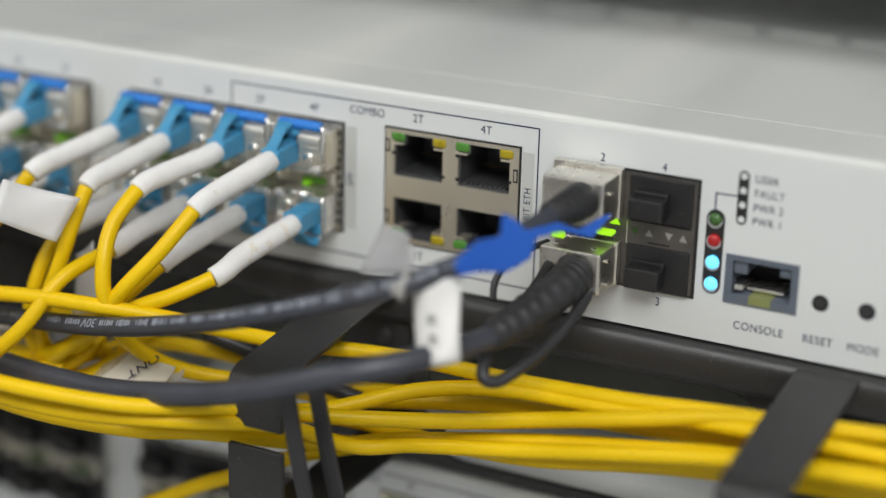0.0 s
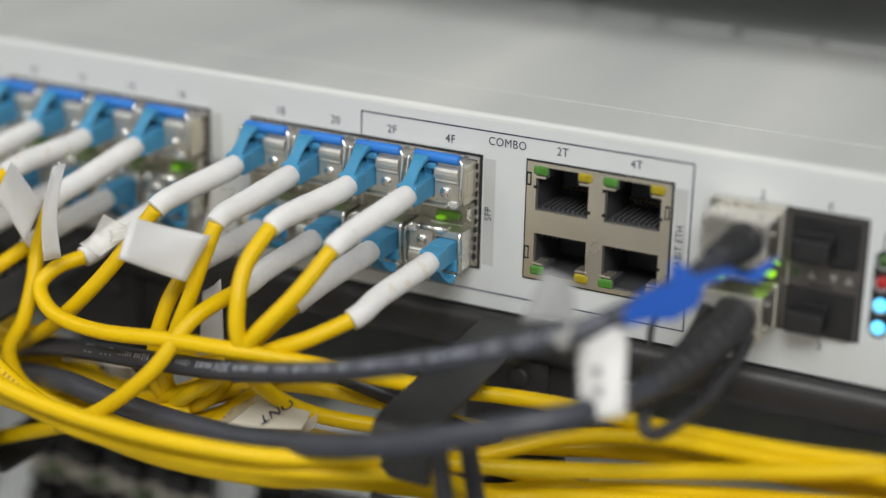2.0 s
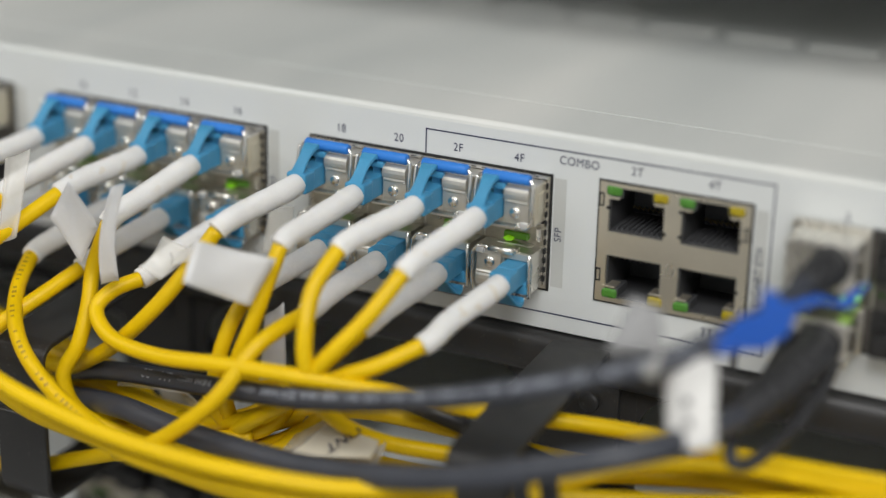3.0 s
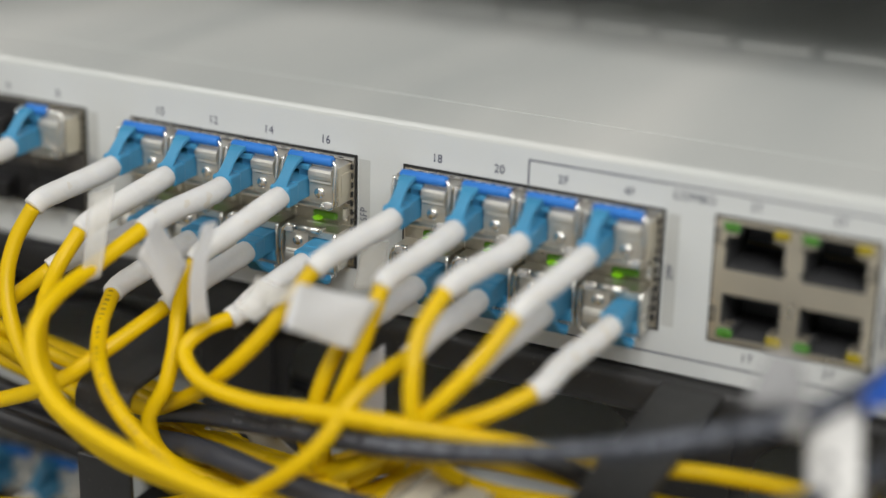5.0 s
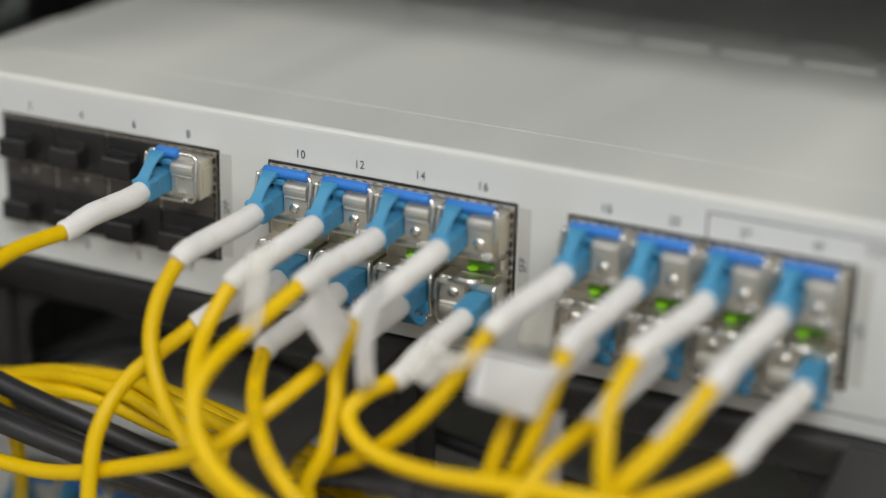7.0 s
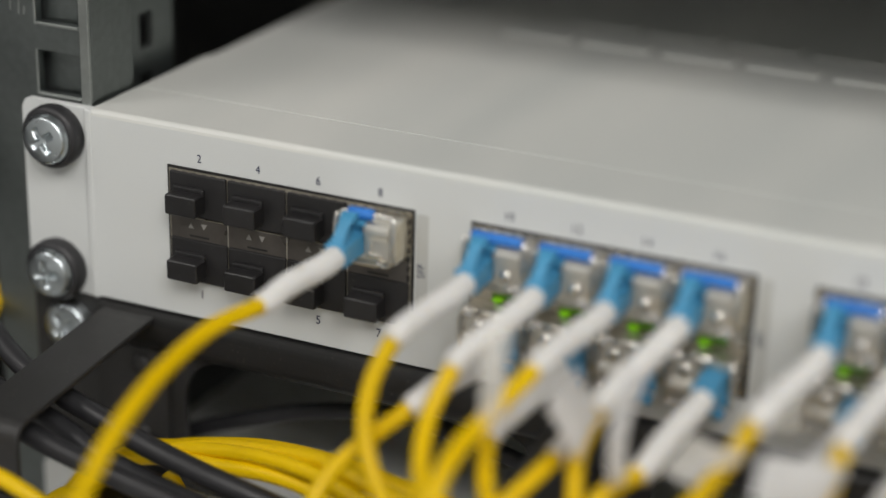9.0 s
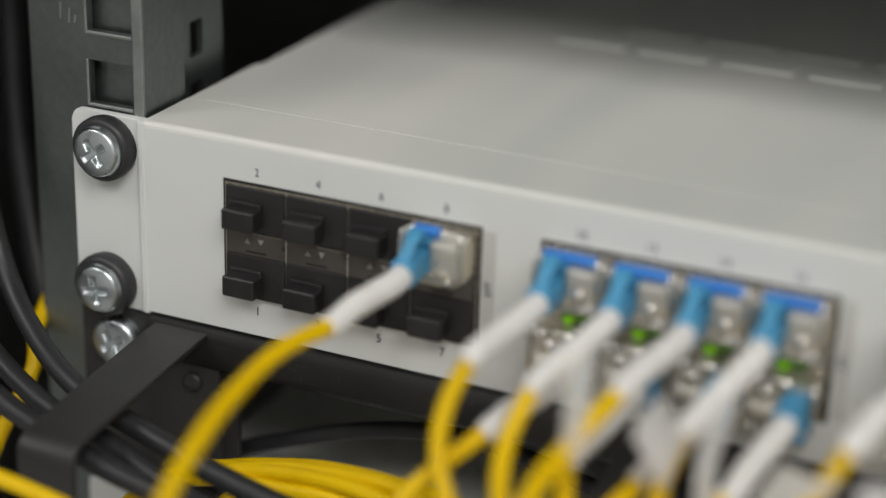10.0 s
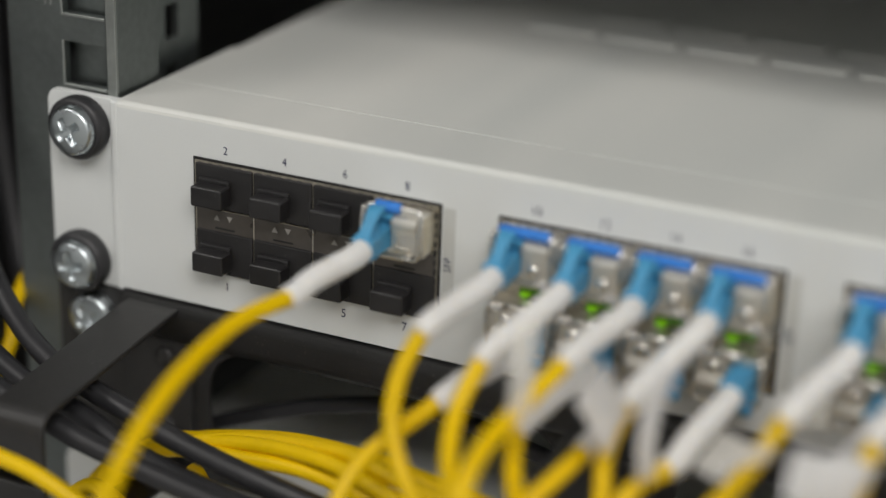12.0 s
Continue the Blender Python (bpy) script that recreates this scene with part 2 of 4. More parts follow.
def pipe(points, radii, sides=12, bm=None, caps=True, steps=0):
    """A round sweep through the points; radii: one, or one for each point. steps: a smooth curve with so many pieces between points."""
    bm = bm or bmesh.new()
    pts = [Vector(p) for p in points]
    rad = list(radii) if hasattr(radii, "__len__") else [radii] * len(pts)
    if steps:
        pts, rad = smooth_line(pts, rad, steps)
    n = len(pts)
    ring, prev_n = [], None
    for i, p in enumerate(pts):
        t = (pts[min(i + 1, n - 1)] - pts[max(i - 1, 0)]).normalized()
        if prev_n is None:
            prev_n = t.orthogonal().normalized()
        nn = (prev_n - t * prev_n.dot(t)).normalized()
        bb = t.cross(nn)
        prev_n = nn
        ring.append([bm.verts.new(p + rad[i] * (math.cos(2 * math.pi * k / sides) * nn + math.sin(2 * math.pi * k / sides) * bb))
                     for k in range(sides)])
    for a, b in zip(ring, ring[1:]):
        for k in range(sides):
            bm.faces.new((a[k], a[(k + 1) % sides], b[(k + 1) % sides], b[k]))
    if caps:
        bm.faces.new(ring[0][::-1])
        bm.faces.new(ring[-1])
    return bm


def smooth_line(pts, rad, steps):
    out, ro = [], []
    n = len(pts)
    for i in range(n - 1):
        p0, p1, p2, p3 = pts[max(i - 1, 0)], pts[i], pts[i + 1], pts[min(i + 2, n - 1)]
        for s in range(steps):
            u = s / steps
            out.append(0.5 * ((2 * p1) + (p2 - p0) * u + (2 * p0 - 5 * p1 + 4 * p2 - p3) * u * u + (3 * p1 - p0 - 3 * p2 + p3) * u ** 3))
            ro.append(rad[i] + (rad[i + 1] - rad[i]) * u)
    out.append(pts[-1])
    ro.append(rad[-1])
    return out, ro


def plate(x0, x1, z0, z1, y0, y1, holes):
    """An upright plate with rectangular holes right through it."""
    xs = sorted({x0, x1, *[h[0] for h in holes], *[h[1] for h in holes]})
    zs = sorted({z0, z1, *[h[2] for h in holes], *[h[3] for h in holes]})
    bm, at = bmesh.new(), {}

    def v(x, y, z):
        if (x, y, z) not in at:
            at[(x, y, z)] = bm.verts.new((x, y, z))
        return at[(x, y, z)]

    def solid(i, k):
        if not (0 <= i < len(xs) - 1 and 0 <= k < len(zs) - 1):
            return False
        cx, cz = (xs[i] + xs[i + 1]) / 2, (zs[k] + zs[k + 1]) / 2
        return not any(h[0] < cx < h[1] and h[2] < cz < h[3] for h in holes)

    for i in range(len(xs) - 1):
        for k in range(len(zs) - 1):
            if not solid(i, k):
                continue
            a, b, c, d = xs[i], xs[i + 1], zs[k], zs[k + 1]
            for y in (y0, y1):
                bm.faces.new((v(a, y, c), v(b, y, c), v(b, y, d), v(a, y, d)))
            for di, dk, e in ((-1, 0, ((a, c), (a, d))), (1, 0, ((b, c), (b, d))), (0, -1, ((a, c), (b, c))), (0, 1, ((a, d), (b, d)))):
                if not solid(i + di, k + dk):
                    (p, q), (r, s) = e
                    bm.faces.new((v(p, y0, q), v(r, y0, s), v(r, y1, s), v(p, y1, q)))
    return bm


def disc(x, y0, y1, z, r, sides=20, bm=None, dome=0.0):
    """A short cylinder along y, with a domed front if asked."""
    bm = bm or bmesh.new()
    prof = [(y1, r), (y0, r)]
    if dome:
        prof = [(y1, r), (y0, r)] + [(y0 - dome * math.sin(a), r * math.cos(a)) for a in (0.35, 0.7, 1.05, 1.35)]
    rings = [[bm.verts.new((x + rr * math.cos(2 * math.pi * k / sides), yy, z + rr * math.sin(2 * math.pi * k / sides))) for k in range(sides)]
             for yy, rr in prof]
    for a, b in zip(rings, rings[1:]):
        for k in range(sides):
            bm.faces.new((a[k], a[(k + 1) % sides], b[(k + 1) % sides], b[k]))
    bm.faces.new(rings[0])
    bm.faces.new(rings[-1][::-1])
    return bm


def prism(outline, y0, y1, bm=None):
    """A flat outline in x and z, given thickness along y."""
    bm = bm or bmesh.new()
    a = [bm.verts.new((x, y0, z)) for x, z in outline]
    b = [bm.verts.new((x, y1, z)) for x, z in outline]
    bm.faces.new(a)
    bm.faces.new(b[::-1])
    for k in range(len(a)):
        j = (k + 1) % len(a)
        bm.faces.new((a[k], b[k], b[j], a[j]))
    return bm


def film(corners, thick=0.25, bulge=1.5, n=8, bend=0.0):
    """A thin bent sheet between four corners."""
    a, b, c, d = [Vector(p) for p in corners]
    up = (b - a).cross(d - a).normalized()
    bm = bmesh.new()
    top = []
    for side in (0, 1):
        grid = []
        for i in range(n + 1):
            u = i / n
            row = []
            for k in range(n + 1):
                w = k / n
                p = (a * (1 - u) + b * u) * (1 - w) + (d * (1 - u) + c * u) * w
                p += up * (bulge * math.sin(math.pi * u) * 0.9 + 0.35 * bulge * math.sin(5.1 * u + 3.7 * w) + thick * side)
                p -= (b - a).normalized() * (bend * math.sin(math.pi * w))
                row.append(bm.verts.new(p))
            grid.append(row)
        top.append(grid)
    for side in (0, 1):
        for i in range(n):
            for k in range(n):
                g = top[side]
                bm.faces.new((g[i][k], g[i + 1][k], g[i + 1][k + 1], g[i][k + 1]))
    rim = [(i, 0) for i in range(n)] + [(n, k) for k in range(n)] + [(n - i, n) for i in range(n)] + [(0, n - k) for k in range(n)]
    for j in range(len(rim)):
        (i, k), (i2, k2) = rim[j], rim[(j + 1) % len(rim)]
        bm.faces.new((top[0][i][k], top[0][i2][k2], top[1][i2][k2], top[1][i][k]))
    return bm


def fold(profile, x0, x1, bm=None):
    """A sheet or bar whose section, given in y and z, runs straight along x."""
    bm = bm or bmesh.new()
    ends = [[bm.verts.new((x, y, z)) for y, z in profile] for x in (x0, x1)]
    for k in range(len(profile)):
        j = (k + 1) % len(profile)
        bm.faces.new((ends[0][k], ends[0][j], ends[1][j], ends[1][k]))
    bm.faces.new(ends[0])
    bm.faces.new(ends[1][::-1])
    return bm


def turned(bm, x):
    """Turns an upright plate to face sideways, standing at x."""
    for v in bm.verts:
        v.co = Vector((x + v.co.y, v.co.x, v.co.z))
    return bm


def words(text, x, z, size, parent, material=None, upright=False, y=-0.06, name="lettering"):
    cu = bpy.data.curves.new(name, "FONT")
    cu.body, cu.size, cu.extrude, cu.space_character = text, size / 1000, 0.00002, 1.1
    cu.align_x, cu.align_y = "CENTER", "CENTER"
    cu.materials.append(material or INK)
    ob = new(name, cu)
    ob.parent = parent
    ob.matrix_basis = pose(x / 1000, y / 1000, z / 1000, 90, -90 if upright else 0, 0) @ Matrix.Diagonal((0.88, 1.0, 1.0, 1.0))
    return ob


# ---- the room ----
def slab(name, x0, x1, y0, y1, z0, z1, material, label, category):
    bm = bmesh.new()
    got = bmesh.ops.create_cube(bm, size=1.0)["verts"]
    for v in got:
        v.co = Vector((x0 if v.co.x < 0 else x1, y0 if v.co.y < 0 else y1, z0 if v.co.z < 0 else z1))
    me = bpy.data.meshes.new(name)
    bmesh.ops.recalc_face_normals(bm, faces=bm.faces)
    bm.to_mesh(me)
    bm.free()
    me.materials.append(material)
    return tagged(new(name, me), label, category, kind="structure")


slab("floor", -2.6, 2.6, -2.6, 1.6, -0.1, 0.0, FLOORTILE, "grey vinyl floor of the equipment room", "floor")
slab("ceiling", -2.6, 2.6, -2.6, 1.6, 2.7, 2.8, WALLPAINT, "pale painted ceiling over the rack", "ceiling")
slab("wall_north", -2.6, 2.6, 1.6, 1.7, 0.0, 2.7, WALLPAINT, "pale painted wall behind the rack", "wall")
slab("wall_south", -2.6, 2.6, -2.7, -2.6, 0.0, 2.7, WALLPAINT, "pale painted wall facing the rack", "wall")
slab("wall_west", -2.7, -2.6, -2.6, 1.6, 0.0, 2.7, WALLPAINT, "pale painted side wall of the room", "wall")
slab("wall_east", 2.6, 2.7, -2.6, 1.6, 0.0, 2.7, WALLPAINT, "pale painted side wall of the room", "wall")

# ---- the rack ----
X0, X1, ZT, ZB = -141.0, 299.0, 6.8, -36.8
cab = thing("rack_cabinet", 79, 0, -BASE, "black steel equipment rack enclosure with solid sides", "rack")
part("side_panel", box(-300, -298, -40, 800, 20, 2000), BLACKPAINT, cab)
part("side_panel", box(298, 300, -40, 800, 20, 2000), BLACKPAINT, cab)
part("rear_panel", box(-300, 300, 800, 802, 20, 2000), BLACKPAINT, cab)
part("top_panel", box(-300, 300, -40, 800, 2000, 2003), BLACKPAINT, cab)
part("base_panel", box(-300, 300, -40, 800, 17, 20), BLACKPAINT, cab)


def rack_post(x, y, label, holes_from, holes_to, mirror=1):
    """A folded zinc upright with square holes in its front flange."""
    p = thing("rack_post", x, y, 0, label, "rack post", "uprights of the rack")
    hs = []
    for n in range(holes_to):
        hs.append((-13.8, -2.9, holes_from + 15.875 * n, holes_from + 15.875 * n + 9.6))
    part("front_flange", plate(-28.5, -2.0, -500, 500, 0, 2.0, hs), ZINC, p)
    part("inner_plate", box(-28.5, -2.6, 3.4, 4.6, -500, 500), ZINC, p)
    x0, x1, z0, z1 = hs[0]
    # pale strips give the hole edges their highlights in solid form
    rim = part("hole_edge", box(x0 - 0.6, x0, -0.3, 0.4, z0 - 0.7, z1, 0.12, None, 1), EDGE, p, "pale strip for an edge highlight")
    sill = part("hole_edge", box(x0, x1, -0.3, 0.4, z0 - 0.7, z0, 0.12, None, 1), EDGE, p, "pale strip for an edge highlight")
    for n in range(1, holes_to):
        again(rim, 0, 0, 15.875 * n)
        again(sill, 0, 0, 15.875 * n)
    slots = [(26.0, 31.4, -2.3 + 14.2 * k, 5.9 + 14.2 * k) for k in range(-12, 12)]
    part("side_web", box(-2.0, 0, 0.2, 16, -500, 500, 0.3), ZINC, p)
    # the highlight along the folded corner, added as a pale strip
    part("web_edge", box(-2.5, 0.05, -0.7, 0.2, -500, 500, 0.3), EDGE, p, "pale strip for an edge highlight")
    part("slotted_web", turned(plate(14, 40, -500, 500, 0, 1.6, slots), -6.5), ZINC, p)
    # outer web in black, so its side of the zinc upright looks shaded
    part("outer_web", box(-29.5, -28.5, 0.8, 30, -500, 500), BLACKPAINT, p)
    return p


post_l = rack_post(-142.2, 3.2, "galvanised steel rack upright with square mounting holes", 7.6 - 15.875 * 12, 26)
for x, z, h in ((-20.6, 26.8, 3.4), (-18.4, 26.0, 3.0), (-17.0, 25.4, 1.6)):
    part("stamped_mark", prism([(x - 0.2, z - h / 2), (x + 0.25, z - h / 2), (x + 0.5, z + h / 2), (x, z + h / 2 + 0.3)], -0.06, 0.3), EDGE, post_l)
post_r = copy_thing(post_l, pose(0.3275, 0.0032, BASE / 1000))
post_rear = thing("rack_post", -175, 330, 0, "dark galvanised rear rack upright with slotted holes", "rack post", "uprights of the rack")
part("flange", plate(0, 40, -500, 500, 0, 2, [(14, 26, z0, z0 + 20) for z0 in range(-480, 480, 40)]), ZINC, post_rear)
part("web", box(-2, 0, 0, 40, -500, 500, 0.4), ZINC, post_rear)

# unseen tray, added above to shade the back of the white lid
upper = thing("rack_shelf", 79, 0, 74, "unseen grey tray, added to shade the back of the lid", "rack shelf")
part("tray", box(-220, 220, 34, 520, 0, 3, 0.5), TRAY, upper, "grey painted tray underside")
part("front_lip", box(-220, 220, 32.5, 34, 0, 40, 0.3), BLACKPAINT, upper)

# ---- the switch ----
P = 14.25
CAGES = (-120.9, -49.95, 19.6)                      # left edges of the three pluggable-module cages
CW, CZT, CZB = 57.4, -2.85, -27.6
COLS = [[c + 0.2 + P * (k + 0.5) for k in range(4)] for c in CAGES]
RJ = (88.2, 120.5, -27.7, -1.8)
QX = (130.0, 160.7, -27.8, -3.3)
QCOLS = (137.6, 153.0)
CON = (167.6, 183.1, -27.5, -16.9)


def cage(parent, x0, cols, width, top=True):
    """A stamped steel cage: rim, dividers, middle strip with indicator windows, dark bays behind."""
    holes = []
    for c in cols:
        holes.append((c - 6.75, c + 6.75, -13.3, CZT - 0.7))
        holes.append((c - 6.75, c + 6.75, CZB + 0.7, -18.5))
    rim = part("module_cage", plate(x0, x0 + width, CZB, CZT, -0.55, 18, holes), STEEL if CAGES[0] + 1 < x0 < QX[0] else DULLTIN if top else STRIPE, parent, "stamped steel module cage")
    part("middle_strip", box(x0 + 0.35, x0 + width - 0.35, -0.62, 0.1, -18.3, -13.5), DULLTIN if CAGES[0] + 1 < x0 < QX[0] else STRIPE, rim)
    for c in cols[1:]:
        part("divider", box(c - P / 2 - 0.12, c - P / 2 + 0.12, -0.7, 0.1, -18.4, -13.4, 0.05), STEEL, rim)
    part("bay_back", box(x0 + 0.3, x0 + width - 0.3, 17.5, 18.5, CZB + 0.3, CZT - 0.3), CAVITY, rim)
    part("gasket", plate(x0 - 0.55, x0 + width + 0.55, CZB - 0.55, CZT + 0.55, -0.22, 0.6, [(x0 + 0.1, x0 + width - 0.1, CZB + 0.1, CZT - 0.1)]), CAVITY, rim)
    if top:
        f = part("spring_finger", box(x0 + width - 0.75, x0 + width - 0.25, -1.0, -0.4, CZB + 1.6, CZB + 2.9, 0.12, None, 1), CAVITY, rim)
        for n in range(1, 11):
            again(f, 0, 0, n * 2.05)
        f = part("spring_finger", box(x0 + 0.9, x0 + 2.0, -0.66, -0.4, CZT - 0.5, CZT - 0.25, 0.06, None, 1), STRIPE, rim)
        for n in range(1, int((width - 2) / 2.4)):
            again(f, n * 2.4, 0, 0)
    for c in cols if top and x0 > CAGES[0] + 1 else ():
        part("release_tongue", box(c - 4.6, c + 0.8, -2.4, -0.5, -14.2, -13.7, 0.2), STEEL, rim)
        part("release_tongue", box(c - 3.4, c + 4.4, -2.4, -0.5, -18.6, -18.1, 0.2), STEEL, rim)
        part("cage_spring", box(c + 5.0, c + 6.2, -1.6, -0.5, -17.2, -14.2, 0.3), STEEL, rim)
    # a solid black bar for the shade inside each latch slot
    for c in cols:
        part("latch_slot", box(c - 2.4, c + 2.4, -0.7, 0.2, -17.7, -17.3), CAVITY, rim)
    return rim


def capsule(x, z0, z1, r, y0, y1):
    """A bar with round ends, standing upright."""
    rim = [(x + r * math.cos(math.pi * k / 8), z1 - r + r * math.sin(math.pi * k / 8)) for k in range(9)]
    rim += [(x - r * math.cos(math.pi * k / 8), z0 + r - r * math.sin(math.pi * k / 8)) for k in range(9)]
    return prism(rim, y0, y1)


def arrow(x, z, up, r=0.95):
    s = 1 if up else -1
    return prism([(x - r, z - s * r * 0.8), (x + r, z - s * r * 0.8), (x, z + s * r)], -0.78, -0.5)


def rj_port(parent, x0, x1, z0, z1, latch_up):
    """A jack opening: black lining, a floor with ridges, the latch notch."""
    lin = part("jack_lining", plate(x0 - 0.1, x1 + 0.1, z0 - 0.1, z1 + 0.1, 0.1, 14, [(x0 + 0.35, x1 - 0.35, z0 + 0.35, z1 - 0.35)]), JACKLINE, parent)
    part("jack_back", box(x0, x1, 13.5, 14.4, z0, z1), JACKLINE, parent)
    dx = (x1 - x0 - 3.2) / 8
    zz = z0 + 0.35 if latch_up else z1 - 0.9
    rd = part("contact_comb", box(x0 + 1.38, x0 + 1.82, 0.6, 10, zz, zz + 0.55), JACKLINE, parent)
    for k in range(1, 9):
        again(rd, k * dx, 0, 0)
    e, g = (z0, 1) if latch_up else (z1, -1)
    pin = part("contact_pin", pipe([(x0 + 2.1, 13, e + g * 0.9), (x0 + 2.1, 9, e + g * 3.2), (x0 + 2.1, 8.4, e + g * 3.0)], 0.16, 5), GOLD, parent)
    for k in range(1, 8):
        again(pin, k * (x1 - x0 - 4.2) / 7, 0, 0)
    return lin


def ear_plate(x0, x1, z0, z1, r, y0, y1):
    """A flat ear with its two outer corners rounded and its front edge eased."""
    rim = [(x1, z0), (x1, z1)]
    for cz, turn in ((z1 - r, 90), (z0 + r, 180)):
        rim += [(x0 + r + r * math.cos(radians(turn + 15 * k)), cz + r * math.sin(radians(turn + 15 * k))) for k in range(7)]
    bm = prism(rim, y0, y1)
    bmesh.ops.bevel(bm, geom=[e for e in bm.edges if all(abs(v.co.y - y0) < 1e-4 for v in e.verts)], offset=0.4, segments=2, profile=0.5, affect="EDGES")
    return bm


def make_switch():
    s = thing("network_switch", 0, 0, 0, "grey-white steel rack switch with fibre module cages and copper ports", "network switch", "rack switches")
    holes = [(c, c + CW, CZB, CZT) for c in CAGES] + [RJ, QX, CON]
    front = part("front_panel", plate(X0, X1, ZB, ZT - 1.4, 0, 1.6, holes), PANEL, s, "grey-white powder-coated front panel")
    # folded top edge of the front, its lid and seams
    prof = [(0.0, ZT - 1.4), (0.12, ZT - 0.75), (0.45, ZT - 0.28), (1.0, ZT), (18.6, ZT), (18.6, ZT - 1.2), (1.6, ZT - 1.4)]
    part("top_fold", fold(prof, X0, X1), LIDPAINT, s)
    lid = part("lid", box(X0 + 0.2, X1 - 0.2, 18.9, 48, ZT - 1.0, ZT + 0.1, 0.05), LIDPAINT, s)
    part("lid_rear", box(X0 + 1.2, X1 - 1.2, 48, 300, ZT - 1.0, ZT + 0.05, 0.1), LIDPAINT, lid)
    rib = part("embossed_rib", box(-8.6, 8.6, 101.0, 108.0, ZT - 0.2, ZT + 0.8, 0.45), LIDPAINT, lid)
    rib.location.x = -0.0783
    for k in range(2, 16):
        again(rib, -99.2 + k * 20.9, 0, 0, lid)
    # lower rear row, built in place of the ribs' blurred reflection
    for k in range(6):
        again(rib, -66.0 + k * 20.9, 17.0, -0.3, lid)
    part("chassis", box(X0, X1, 20.0, 300, ZB, ZT - 1.05), PANEL, s)
    part("chassis_side", box(X0, X0 + 1.4, 1.6, 20, ZB, ZT - 1.4), PANEL, s)
    part("chassis_floor", box(X0 + 1.4, X1, 1.6, 20, ZB, ZB + 1.4), PANEL, s)
    # mounting ear
    ear = part("mounting_ear", ear_plate(-159.4, -141.6, -37.8, 6.6, 2.2, 0.9, 2.6), PANEL, s, "grey-white mounting ear")
    part("ear_fold", box(-142.6, -140.6, -0.15, 3.0, -37.6, 6.6, 0.55, None, 3), PANEL, ear)
    # module cages
    for c, cols in zip(CAGES, COLS):
        g = cage(s, c, cols, CW)
        for col in cols:
            part("indicator", arrow(col - 2.0, -15.2, True, 0.7), GREYMARK, g)
            if c < CAGES[0] + 1:
                part("indicator", arrow(col + 1.2, -15.0, False, 0.7), GREYMARK, g)
            else:
                pipe_end = part("light_pipe", box(col - 2.4, col + 3.4, -1.6, -0.4, -17.4, -15.9, 0.4), GLOWPIPE, g, "green glowing light pipe")
                part("link_light", prism([(col - 2.1, -17.2), (col - 1.2, -16.7), (col + 0.2, -16.9), (col + 0.1, -17.5), (col - 1.3, -17.8)], -2.4, -1.5), PORTGREEN, pipe_end, "green link light glow")
    q = cage(s, QX[0], QCOLS, QX[1] - QX[0], False)
    part("indicator", arrow(143.0, -13.6, True, 1.3), LINKGREEN, q, "green link light glow")
    # two glowing boxes stand for the green light reflected on the plugs
    part("light_pipe", box(133.5, 136.5, -12.2, -11.2, -15.8, -14.4, 0.3), LINKGREEN, q, "green link light glow")
    part("light_pipe", box(140.6, 144.4, -5.5, -3.0, -15.9, -15.0, 0.3), LINKGREEN, q, "green link light glow")
    for x, up in ((147.6, False), (150.8, True), (155.2, False), (158.3, True)):
        part("indicator", arrow(x, -15.4, up, 0.85), DIMGREEN if x < 149 else GREYMARK, q)
    # copper jacks
    jx = ((90.3, 102.3), (106.0, 118.4))
    jz = ((-12.4, -2.6), (-26.7, -17.4))
    jack = part("jack_block", plate(RJ[0], RJ[1], RJ[2], RJ[3], -0.5, 14, [(a, b, c, d) for a, b in jx for c, d in jz]), SHIELD, s, "tinned steel jack shield with four copper ports")
    part("gasket", plate(RJ[0] - 0.4, RJ[1] + 0.4, RJ[2] - 0.4, RJ[3] + 0.4, -0.2, 0.6, [(RJ[0] + 0.1, RJ[1] - 0.1, RJ[2] + 0.1, RJ[3] - 0.1)]), CAVITY, jack)
    for a, b in jx:
        for (c, d), up in zip(jz, (True, False)):
            rj_port(jack, a, b, c, d, up)
            zl = d - 1.05 if up else c + 1.05
            for x0 in (a - 0.95, b - 2.75):
                # charcoal seat, so each light appears set in a shaded recess
                part("light_seat", box(x0, x0 + 3.9, -0.35, 5, zl - (1.15 if up else 1.5), zl + (1.5 if up else 1.15), 0.1), JACKLINE, jack)
                part("light_tab", box(x0 + 0.5, x0 + 3.2, -0.62, 3, *((zl - 1.6, zl - 1.1) if up else (zl + 1.1, zl + 1.6)), 0.12), SHIELD, jack)
            part("port_led", box(a - 0.8, a + 2.8, -0.75, 3, zl - (0.95 if up else 1.35), zl + (1.35 if up else 0.95), 0.7, None, 3), LEDGREEN, jack, "green port light")
            part("port_led", box(b - 2.6, b + 1.0, -0.75, 3, zl - (0.95 if up else 1.35), zl + (1.35 if up else 0.95), 0.7, None, 3), LEDAMBER, jack, "amber port light")
    # black pads painted as the dark of the slots round the springs
    for x, z in ((RJ[0] + 0.5, -5.6), (RJ[0] + 0.5, -22.0), (RJ[1] - 0.7, -8.0)):
        part("spring_slot", box(x - 0.55, x + 0.55, -0.6, -0.2, z - 1.5, z + 1.5, 0.1), CAVITY, jack)
        part("spring_finger", box(x - 0.25, x + 0.3, -0.8, -0.3, z - 1.1, z + 1.1, 0.15), SHIELD, jack)
